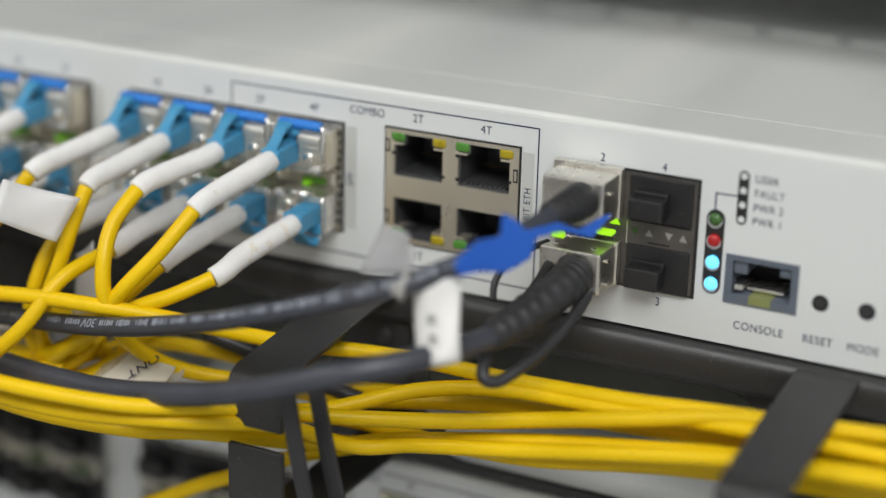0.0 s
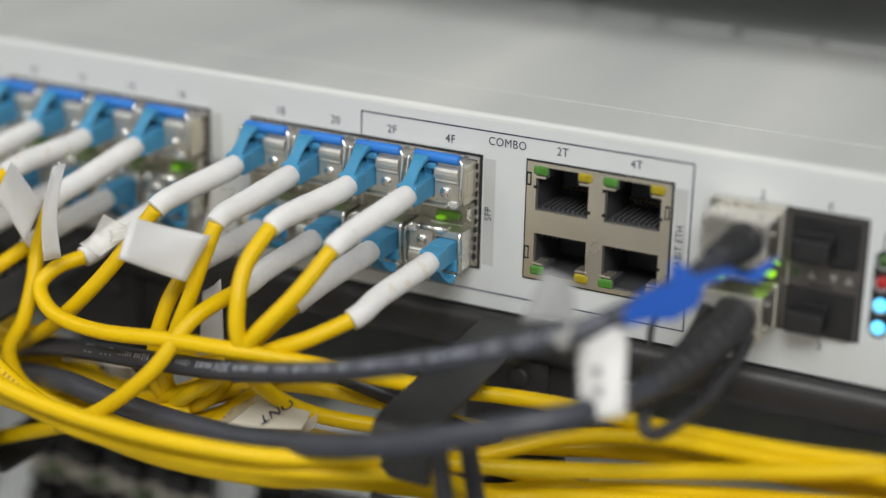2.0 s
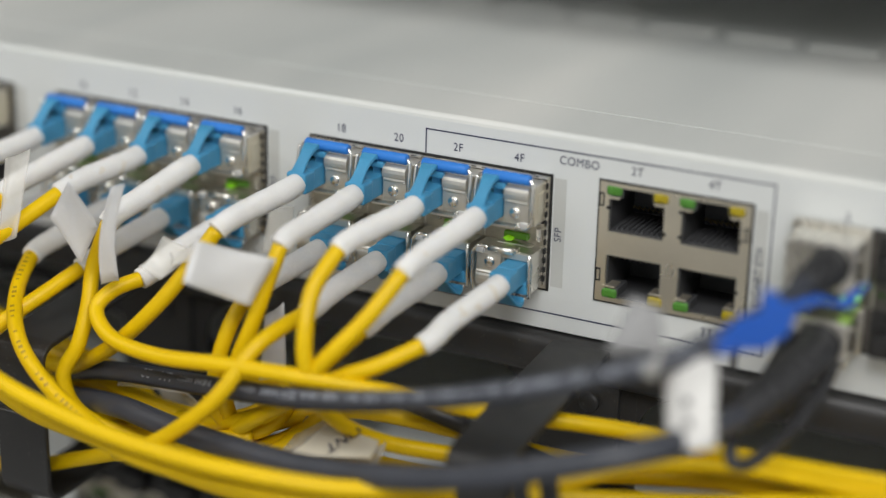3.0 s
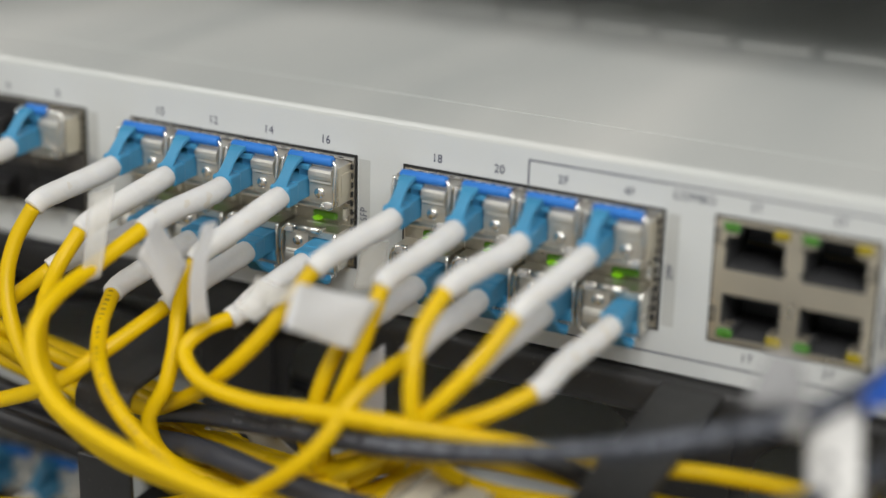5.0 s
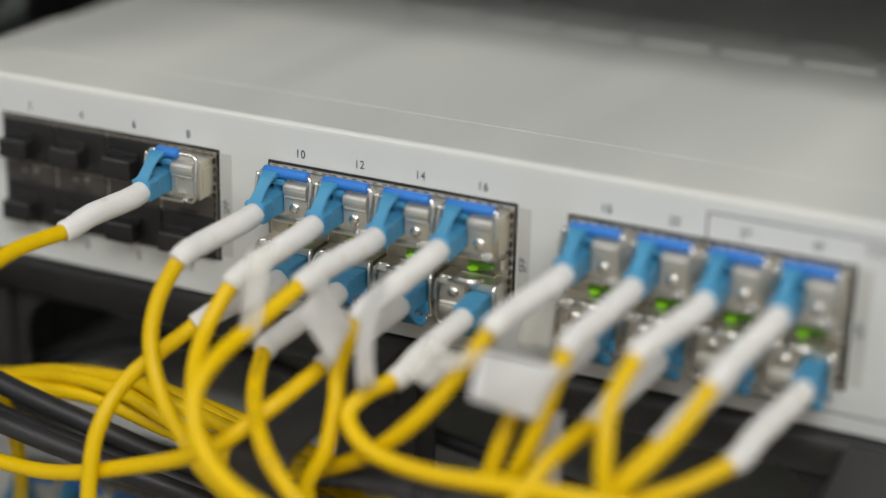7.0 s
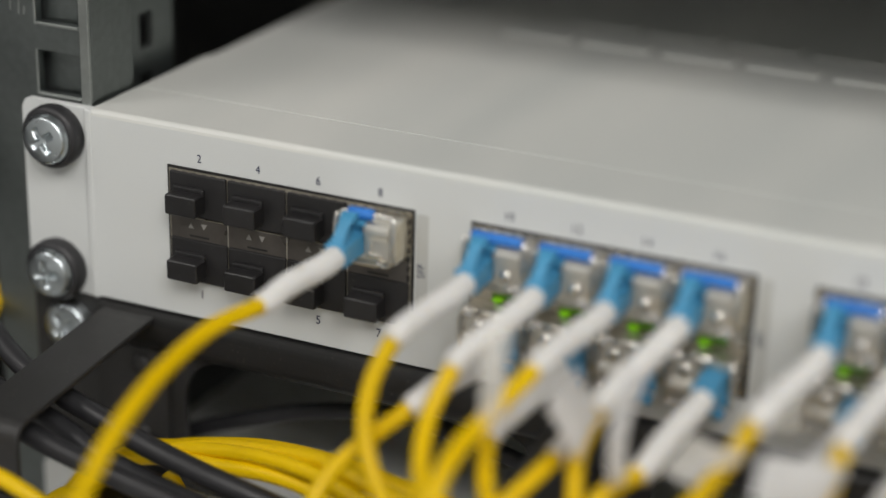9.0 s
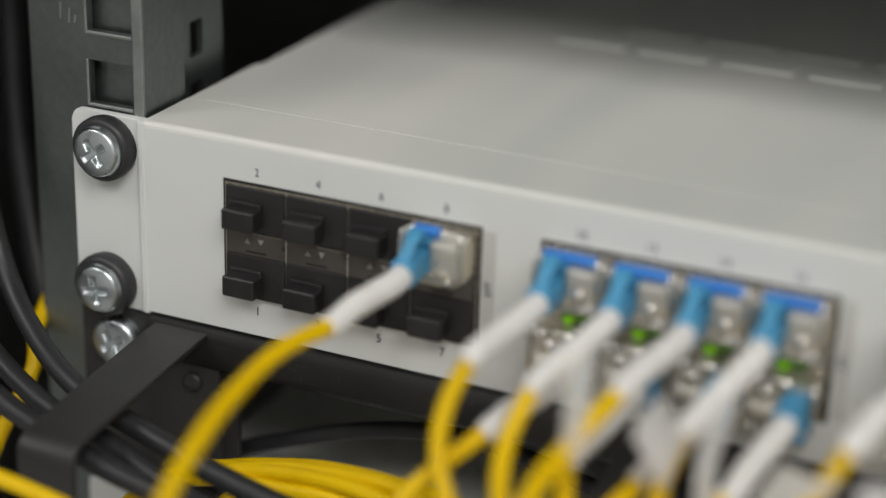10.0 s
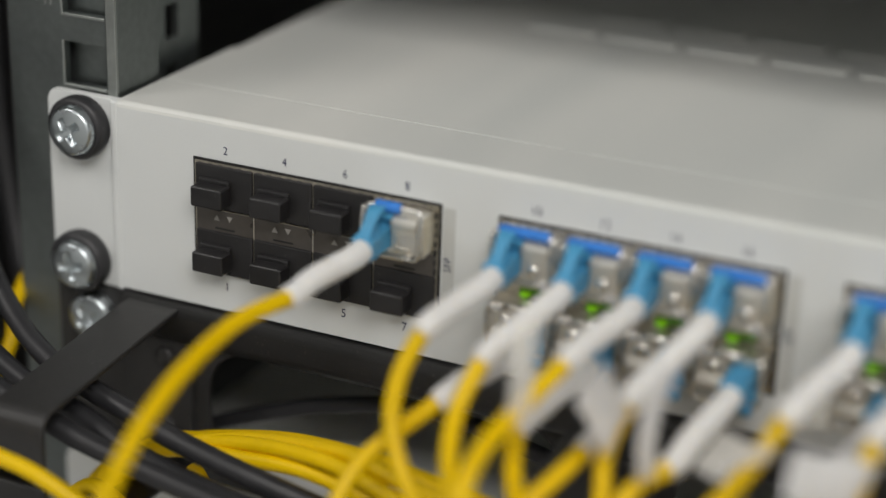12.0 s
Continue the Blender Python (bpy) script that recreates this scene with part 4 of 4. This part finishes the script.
patch_cord(c3[0], True, [(25.5, -37, -27.5), (24, -41, -33), (22, -43, -42), (21, -42, -51), (26, -38, -61), (40, -34, -68)], True)
patch_cord(c3[1], True, [(40, -37, -28), (36, -49, -31.5), (31, -57, -41.2), (21, -60, -50.5), (10, -60, -57), (0, -48, -62), (-12, -34, -64), (-30, -24, -62)], True)
patch_cord(c3[2], True, [(53, -37, -29), (48, -42, -35), (41, -43, -43), (30, -39, -53), (15, -32, -62), (-5, -30, -64)], True)
patch_cord(c3[3], True, [(66.6, -37, -29.6), (60, -43, -33), (53, -46, -36), (43, -47, -42), (30, -44, -52), (18, -37, -60), (0, -34, -61), (-30, -28, -62)])
# cords of the switch below
for k, c in enumerate(c1):
    o = patch_cord(c, False, [(c - 8, -37, -14), (c - 12, -46, -22), (c - 13, -54, -38), (c - 5, -58, -60)])
    o.location.z -= 0.0889


def loose_cable(path, r, material, label, category, steps=8):
    o = thing("loose_cable", *path[0], label, category, "cables in the rings")
    part("jacket", pipe([Vector(p) - Vector(path[0]) for p in path], r, 12, None, True, steps), material, o, "", True)
    return o


YL = "yellow fibre cable lying in the cable manager rings"
loose_cable([(-150, -14, -92), (-134, -17, -72), (-120, -20, -62.5), (-99, -20, -55.2), (-85, -22, -51.8), (-69, -26, -48.5), (-57, -30, -49), (-30, -32, -53), (-2, -36, -57), (15, -36, -59), (27, -36, -57), (38, -34, -52.5), (50, -30, -50.5), (70, -24, -53), (90, -17, -57), (128, -14, -54), (160, -13, -50), (190, -12, -48), (215, -12, -47)], 1.7, YELLOW, YL, "fibre cable")
loose_cable([(-146, -16, -92), (-129, -21, -68), (-114, -22, -60.5), (-96, -24, -57.2), (-79, -26, -55), (-56, -30, -56), (-25, -30, -58), (1, -30, -61), (17, -31, -63), (29, -31, -63), (41, -28, -63), (60, -25, -64), (90, -22, -63), (130, -23, -62), (170, -22, -56), (215, -22, -52)], 1.7, YELLOW, YL, "fibre cable")
loose_cable([(-150, -10, -92), (-126, -14, -69), (-106, -16, -61.5), (-85, -18, -54.8), (-61, -22, -52), (-40, -26, -54), (-15, -26, -57.5), (8, -37, -62), (22, -39, -62.5), (34, -37, -58), (40, -33, -53)], 1.7, YELLOW, YL, "fibre cable")
loose_cable([(-146, -8, -92), (-124, -11, -68), (-98, -14, -57.5), (-75, -18, -53), (-50, -22, -53), (-28, -24, -56), (0, -30, -63), (20, -41, -65), (33, -41, -60), (42, -37, -52), (47, -31, -47)], 1.7, YELLOW, YL, "fibre cable")
loose_cable([(-108, -24, -62), (-103.5, -26, -66), (-101.5, -27, -72), (-103.5, -24, -82), (-110, -18, -96)], 1.7, YELLOW, "yellow fibre cable dropping behind black cables", "fibre cable")
loose_cable([(43, -35, -91), (58, -32, -83), (69, -30, -78), (82, -26, -72), (102, -22, -66), (125, -22, -60), (160, -21, -54), (215, -19, -49)], 1.7, YELLOW, "yellow fibre cable dropping to the switch below", "fibre cable")
loose_cable([(-170, 52, 40), (-173, 42, 0), (-174, 28, -25), (-173.5, 12, -40), (-171.5, 0.5, -48), (-168.5, -6, -55), (-171, -16, -68), (-178, -20, -90)], 1.7, YELLOW, "yellow fibre cable hanging beside the rack upright", "fibre cable")
loose_cable([(-150, -58, -42), (-139, -60, -46.5), (-130, -60, -48), (-120, -60, -50), (-105, -58, -58)], 1.7, YELLOW, "yellow fibre cable crossing in front of a ring", "fibre cable")
loose_cable([(-148, -13, -92), (-128, -17, -68), (-108, -20, -58.4), (-90, -23, -53.4), (-72, -28, -50.6), (-56, -33, -51.6), (-36, -36, -56), (-10, -38, -61), (12, -36, -62)], 1.7, YELLOW, YL, "fibre cable")
loose_cable([(-120, -44, -90), (-80, -46, -86), (-48, -46, -79), (-25, -46, -74.2), (-12.4, -46, -69.7), (1.4, -46, -64.4), (16.1, -46, -58.5), (30, -42, -56)], 1.7, YELLOW, "yellow fibre cable rising behind a ring", "fibre cable")
loose_cable([(-37.3, -26.0, -56.1), (-17.2, -30.0, -59.5), (2.2, -36.0, -61.0), (18.6, -40.0, -59.2), (29.3, -40.0, -55.9), (34.0, -37.0, -52.3), (33.1, -33.0, -49.4), (25.6, -28.0, -49.3), (12.7, -22.0, -51.9)], 1.7, YELLOW, "yellow fibre cord coiled behind the black cables", "fibre cable")
loose_cable([(-39.4, -24.0, -60.9), (-15.6, -28.0, -61.0), (3.1, -33.0, -59.4), (17.2, -36.0, -57.4), (25.8, -35.0, -54.3), (27.1, -31.0, -52.2), (22.6, -27.0, -50.8), (11.1, -22.0, -53.3)], 1.7, YELLOW, "yellow fibre cord coiled behind the black cables", "fibre cable")
loose_cable([(13.5, -33.0, -50.5), (15.5, -36.0, -51.5), (19.3, -38.0, -54.3), (26.6, -40.0, -59.2), (29.8, -38.0, -66.7)], 1.7, YELLOW, "yellow fibre cord dropping through the coil", "fibre cable")
BL = "thick black cable running through the cable manager ring"
loose_cable([(-179, 2, 90), (-180, -2, 30), (-178, -6, -8), (-171, -11, -26), (-157, -20, -37), (-140, -28, -43.3), (-118, -32, -48.2), (-102, -34, -51.5), (-84, -33, -56), (-50, -28, -65), (-10, -22, -68), (40, -18, -72)], 2.4, POWER, BL, "power cable")
loose_cable([(-200, -8, 20), (-190, -14, -8), (-178, -20, -30), (-165, -25, -40.3), (-146, -32, -46.3), (-126, -36, -49.8), (-112, -38, -54), (-89, -37, -59.5), (-50, -30, -68), (0, -26, -74)], 2.4, POWER, BL, "power cable")
loose_cable([(-205, -18, -10), (-188, -26, -28), (-172, -31, -38), (-157, -36, -43.6), (-143, -40, -46.4), (-128, -44, -48), (-114, -44, -51.5), (-85, -42, -58), (-40, -34, -69)], 2.4, POWER, BL, "power cable")
loose_cable([(-195.3, 30.0, 26.6), (-195.5, 30.0, 10.5), (-192.6, 26.0, -12.9), (-185.5, 20.0, -35.3), (-177.5, 14.0, -51.6)], 3.2, POWER, "black cable hanging beside the rack upright", "cable")
loose_cable([(-150, 14, -82), (-132, 13, -76), (-117, 12, -69), (-96, 12, -61), (-76, 12, -56.5), (-59, 12, -57), (-20, 14, -66), (30, 16, -74)], 1.9, POWER, "thin black cable behind the cable manager panel", "cable")
loose_cable([(60, -30, -46), (72, -27, -50), (82, -24, -54), (110, -12, -66)], 1.8, POWER, "thin black cable behind the ring", "cable")


# ---- direct-attach copper cables ----
def attach_cable(z, lower, path, r):
    t = thing("attach_cable", QCOLS[0], 0, z, "black direct-attach cable with a steel plug and ribbed strain relief", "network cable", "direct-attach cables")
    o = Vector((QCOLS[0], 0, z))
    pts = [Vector(p) - o for p in path]
    plug_body = box(-6.8, 6.8, -11.5, 14, -4.5, 4.5 if lower else 5.4, 0.5, None, 3)
    sh = part("plug_shell", plug_body, STEEL, t, "tinned steel plug shell")
    part("flange", box(-8.2, 7.2, -2.6, -0.7, -4.8, 4.8 if lower else 6.2, 0.3), STEEL, sh)
    top = 4.5 if lower else 5.4
    # small raised bright spots that stand for glints on the shell
    for x, zz in ((-4.5, top), (4.2, top), (6.8, 2.5), (6.8, -2.5)):
        part("dimple", box(x - 0.6, x + 0.6, -8.5, -7.3, zz - 0.5, zz + 0.12, 0.2), BRIGHT, sh)
    ln, rd = smooth_line(pts[:4 if lower else 3], ([4.25, 4.2, 3.9, 2.9] if lower else [3.9, 3.6, 2.9]), 15)
    rd = [q + (0.16, 0.16, 0.04, -0.22)[k % 4] for k, q in enumerate(rd)]
    part("strain_relief", pipe(ln, rd, 16), RUBBER, t, "black ribbed strain relief", True)
    part("jacket", pipe(pts[1:], r, 14, None, True, 10), JACKET, t, "black printed cable jacket", True)
    return t


D1 = [(139.5, -11, -7.2), (140, -17, -6.6), (138.6, -24.5, -7.2), (135, -36, -9.5), (128, -46, -13), (120, -54, -16), (98, -59, -23.5), (74, -57, -31.8), (48, -51.5, -39.5), (24, -47.5, -43.8), (2, -43, -47.5), (-15, -37.5, -52.3), (-40, -30, -62)]
D2 = [(139, -11, -23), (138.5, -16, -24.6), (135.3, -27, -27.8), (131.9, -37, -30), (125, -54, -30), (112, -63.5, -32.6), (88, -64, -41.3), (59.5, -60, -48.8), (38.6, -56, -51.8), (17.2, -51, -53.6), (-0.6, -46, -54.6), (-20, -38, -60), (-45, -30, -70)]
dac_a = attach_cable(-8.2, False, D1, 2.15)
dac_b = attach_cable(-22.8, True, D2, 2.5)


def along(points, step):
    ln, _ = smooth_line([Vector(p) for p in points], [0] * len(points), 24)
    out, run = [], 0.0
    for a, b in zip(ln, ln[1:]):
        run += (b - a).length
        if run >= step:
            out.append((a, (b - a).normalized()))
            run = 0.0
    return out


# pale print along the upper black cable: short readable groups, the rest as bars
SAY = ("20", "LM", "", "", "FT1", "", "", "30V", "", "", "", "", "", "", "", "", "", "", "")
bar = None
for k, (p, d) in enumerate(along(D1[4:11][::-1], 5.2)):
    out = Vector((0.25, -0.72, 0.65))
    out = (out - d * out.dot(d)).normalized()
    up = out.cross(d)
    turn = Matrix((-d, -up, out)).transposed().to_4x4()
    c = p + out * 2.16 - Vector((QCOLS[0], 0, -8.2))
    say = SAY[k % len(SAY)]
    if say:
        cu = bpy.data.curves.new("jacket_print", "FONT")
        cu.body, cu.size, cu.extrude, cu.align_x, cu.align_y = say, 0.0029, 0.00002, "CENTER", "CENTER"
        cu.materials.append(PRINT)
        o = new("jacket_print", cu)
        o.parent = dac_a
        o.matrix_basis = Matrix.Translation(c / 1000) @ turn
    else:
        for w in ((-2.0, -1.2, -0.5, 0.4, 1.1, 1.9), (-1.9, -1.1, -0.2, 0.5, 1.4), (-2.1, -1.3, -0.6, 0.2, 1.0, 1.7))[k % 3]:
            if bar is None:
                bar = part("jacket_print", box(-0.22, 0.22, -0.75, 0.75, -0.16, 0.03), PRINT, dac_a, "pale printed marks")
                o = bar
            else:
                o = again(bar, 0, 0, 0, dac_a)
            o.matrix_basis = Matrix.Translation((c - d * w) / 1000) @ turn @ Matrix.Diagonal((rnd.uniform(0.5, 1.3), rnd.uniform(0.55, 1.0), 1, 1))


# small dark print on one yellow cord
cord_bar = None
for k, (p, d) in enumerate(along(PRINTED[:8], 1.25)):
    if rnd.random() < 0.3:
        continue
    out = Vector((0.35, -0.75, 0.55))
    out = (out - d * out.dot(d)).normalized()
    turn = Matrix((-d, -out.cross(d), out)).transposed().to_4x4()
    if cord_bar is None:
        cord_bar = o = part("jacket_print", box(-0.22, 0.22, -0.55, 0.55, -0.16, 0.03), CORDPRINT, printed_cord, "small dark printed marks")
    else:
        o = again(cord_bar, 0, 0, 0, printed_cord)
    o.matrix_basis = Matrix.Translation((p + out * 1.73) / 1000 - printed_cord.location + Vector((0, 0, BASE / 1000))) @ turn @ Matrix.Diagonal((rnd.uniform(0.5, 1.6), rnd.uniform(0.6, 1.0), 1, 1))

# blue pull tab: a flat star-ended tongue beside the upper cable
q = Vector((QCOLS[0], 0, -8.2))
rim = [(128, -12.2), (130.5, -8.8), (133.1, -8.9), (133.2, -4.2), (134.8, -6.2), (136, -8.8), (139.7, -8.5), (142.1, -11), (144.8, -9.2), (146.1, -9.1), (143.8, -13.4), (140.2, -10.5), (137.2, -10.8), (136.6, -14.8), (133.8, -16.6), (131.0, -15.2), (128.6, -15.2)]
bm = bmesh.new()
fr, bk = [], []
for x, z in rim:
    y = -47.5 + (x - 128) * 1.9
    fr.append(bm.verts.new(Vector((x + 3.0, y - 4.8, z + 2.5)) - q))
    bk.append(bm.verts.new(Vector((x + 2.5, y - 3.8, z + 2.1)) - q))
bm.faces.new(fr)
bm.faces.new(bk[::-1])
for k in range(len(fr)):
    bm.faces.new((fr[k], bk[k], bk[(k + 1) % len(fr)], fr[(k + 1) % len(fr)]))
bmesh.ops.recalc_face_normals(bm, faces=bm.faces)
bmesh.ops.bevel(bm, geom=list(bm.edges), offset=0.3, segments=2, profile=0.5, affect="EDGES")
part("pull_tab", bm, TABBLUE, dac_a, "bright blue plastic pull tab")
q = Vector((QCOLS[0], 0, -22.8))
part("pull_loop", pipe([Vector(p) - q for p in ((142, -10, -26), (142, -17, -29.5), (140, -26, -34), (137.5, -33, -36.5), (134.5, -38, -38.5), (132, -39.5, -37.5), (131, -36, -34.5), (131.5, -28, -30.5), (133, -16, -25), (133, -10, -22))], 1.35, 10, None, True, 6), RUBBER, dac_b, "black rubber pull loop", True)

part("release_loop", pipe([Vector(p) - q for p in ((131.2, -8, -18.6), (129.6, -13, -18.8), (127.0, -18, -20.5), (125.8, -22, -24.0), (126.4, -24, -27.5))], 0.75, 8, None, True, 6), RUBBER, dac_b, "thin black rubber loop", True)

# ---- ties, tags and labels ----
tie = thing("cable_tie", 121, -53, -15.6, "clear plastic cable tie round the black cable", "cable tie")
part("band", pipe([(0.9, -1.0, 2.6), (0.9, -2.6, 0.2), (0.2, -1.8, -2.3), (-0.4, 0.6, -2.6), (-0.6, 2.4, -0.2), (0.2, 1.2, 2.5), (0.9, -1.0, 2.6)], 0.55, 8, None, True, 4), CLEAR, tie, "", True)
part("tie_head", box(-1.2, 1.2, -3.6, -1.6, -1.4, 1.2, 0.4), CLEAR, tie)


def cable_tag(corners, material, label, bulge=1.2, name="cable_tag", thick=0.25, bend=0.0):
    o = thing(name, *corners[0], label, "cable tag", "cable tags")
    f = part("flag", film([Vector(p) - Vector(corners[0]) for p in corners], thick, bulge, 8, bend), material, o, "", True)
    return o


cable_tag([(114.4, -50, -5.4), (120.2, -50, -6.4), (122.0, -52, -13.8), (111.8, -54, -14.8)], SMOKY, "frosted grey label flag on a black cable", 0.8)
wrap = cable_tag([(121.2, -49, -15.4), (130.2, -48, -14.1), (132.9, -51.5, -29.6), (124.3, -53.5, -32.0)], WHITELABEL, "white wrap label round two black cables", -2.8)
cable_tag([(24.6, -53, -10), (36.1, -42, -15.4), (33.2, -47, -24.4), (24.6, -58, -17.4)], PAPER, "white label flag on a fibre cord", 1.2)
cable_tag([(-28, -46, -3.5), (-23.5, -43, -1.5), (-23, -50, -19), (-25.5, -53, -20)], CLEAR, "translucent label flag on a fibre cord", 1.0)
cable_tag([(-14.6, -49, -13.5), (-10.8, -47, -5.2), (-6.1, -44, -15.7), (-9.4, -46, -23.7)], TAG, "milky label flag folded round a fibre cord", 1.6)
cable_tag([(-1.5, -45.3, -5.7), (1.5, -44.3, -4.7), (-0.3, -45.5, -26), (-2.8, -48, -26.3)], TAG, "narrow milky label strip on a fibre cord", 1.0, bend=1.6)
cable_tag([(15.7, -12, -16.6), (22.2, -12, -15.4), (21.5, -14, -26), (14.9, -14, -26.7)], CLEAR, "clear label film against the panel between cages", 0.6)
cable_tag([(11.7, -44, -17.9), (18.2, -44, -14.3), (19.4, -46, -16.3), (13.5, -46, -19.8)], CLEAR, "clear label end wrapped on a fibre cord", 0.9)
cable_tag([(28, -34, -32), (33, -34, -28), (33, -34, -45), (28, -36, -46)], TAG, "milky label strip between fibre cords", 0.8)
cable_tag([(6, -47, -21), (9, -42, -15.5), (16, -42, -17), (11.5, -47, -23)], CLEAR, "clear label sleeve on a fibre cord", 1.4)
cable_tag([(-4, -30, -54), (6, -34, -52), (22, -38, -60), (8, -38, -66)], CLEAR, "crumpled clear label film among coiled cords", 1.8)
ont = cable_tag([(37, -46.5, -57), (40.3, -37, -51), (59.5, -38.5, -51), (62, -46.5, -52.5)], CLEAR, "clear film sleeve with a printed paper label", 1.0)
oq = Vector((37, -46.5, -57))
pa, pb, pc, pd = [Vector(p) for p in ((42.3, -47.8, -54.6), (47.1, -40.8, -49.6), (60.3, -42.8, -49.2), (61.2, -47.8, -50.9))]
part("paper_label", film([p - oq for p in (pa, pb, pc, pd)], 0.2, 0.3), CREAM, ont, "cream paper label with black print")
cu = bpy.data.curves.new("lettering", "FONT")
cu.body, cu.size, cu.extrude, cu.align_x, cu.align_y = "ONT", 0.0037, 0.00003, "CENTER", "CENTER"
cu.materials.append(INK)
lt = new("lettering", cu)
lt.parent = ont
ex = (Vector((48, -47.8, -53.7)) - Vector((53.9, -43.3, -48.9))).normalized()
ez = (pb - pa).cross(pd - pa).normalized()
ez = -ez if ez.y > 0 else ez
ey = ez.cross(ex)
ctr = (pa + pb + pc + pd) / 4 - oq + ez * 0.9 + Vector((0.3, 0, 0)) + (pb - pa).normalized() * 0.8
lt.matrix_basis = Matrix.Translation(ctr / 1000) @ Matrix((ex, ey, ez)).transposed().to_4x4()
# unreadable print on the white wrap label
wa = Vector((120.5, -49, -16.5))
for k, (u, w) in enumerate(((0.50, 0.40), (0.52, 0.62))):
    p = (Vector((120.5, -49, -16.5)) * (1 - u) + Vector((129.5, -48, -15.2)) * u) * (1 - w) + (Vector((123.6, -53.5, -33)) * (1 - u) + Vector((132.2, -51.5, -30.5)) * u) * w
    c = p - wa + Vector((0.3, -3.2, -0.3))
    part("printed_bar", box(c.x - 0.8, c.x + 0.8, c.y - 0.2, c.y + 0.2, c.z - 0.7, c.z + 0.7, 0.15), SMOKY, wrap)
cable_tag([(-6, -39, -48.5), (9, -35, -49), (10, -36, -53), (-5, -41, -52.5)], CLEAR, "clear label flag lying under the black cable", 0.8)


def strap_thing(a, b, w):
    o = thing("fastening_strap", *a, "narrow black hook-and-loop strap hanging at a ring", "strap", "straps at the ring")
    A, Bv = Vector((0, 0, 0)), Vector(b) - Vector(a)
    bm = bmesh.new()
    rows = []
    for k in range(9):
        u = k / 8
        p = A.lerp(Bv, u) + Vector((0.8 * math.sin(3 * u), -1.6 * math.sin(math.pi * u), 0))
        rows.append([bm.verts.new(p + Vector((-w, -0.5, 0))), bm.verts.new(p + Vector((w, -0.5, 0))), bm.verts.new(p + Vector((w, 0.5, 0))), bm.verts.new(p + Vector((-w, 0.5, 0)))])
    for r0, r1 in zip(rows, rows[1:]):
        for k in range(4):
            bm.faces.new((r0[k], r0[(k + 1) % 4], r1[(k + 1) % 4], r1[k]))
    bm.faces.new(rows[0][::-1])
    bm.faces.new(rows[-1])
    bmesh.ops.bevel(bm, geom=list(bm.edges), offset=0.2, segments=1, affect="EDGES")
    part("band", bm, RUBBER, o)


strap_thing((96.5, -57, -38), (99, -50, -76), 1.9)
strap_thing((100.5, -52, -40), (104, -45, -78), 1.9)

# ---- assumed ceiling lamps, out of view, round the two area lights ----
for x, y, ln in ((0.9, -1.3, 1.5), (-1.2, -1.15, 1.2)):
    o = new("ceiling_lamp")
    o.location = (x, y, 2.7)
    tagged(o, "large white ceiling light panel, unseen, assumed over the aisle", "ceiling lamp", "ceiling lamps")
    part("housing", box(-ln * 500 - 15, ln * 500 + 15, -515, 515, -70, 0, 5), WALLPAINT, o)
    part("diffuser", box(-ln * 500, ln * 500, -500, 500, -77, -71, 1), LAMPMAT, o, "white glowing diffuser")
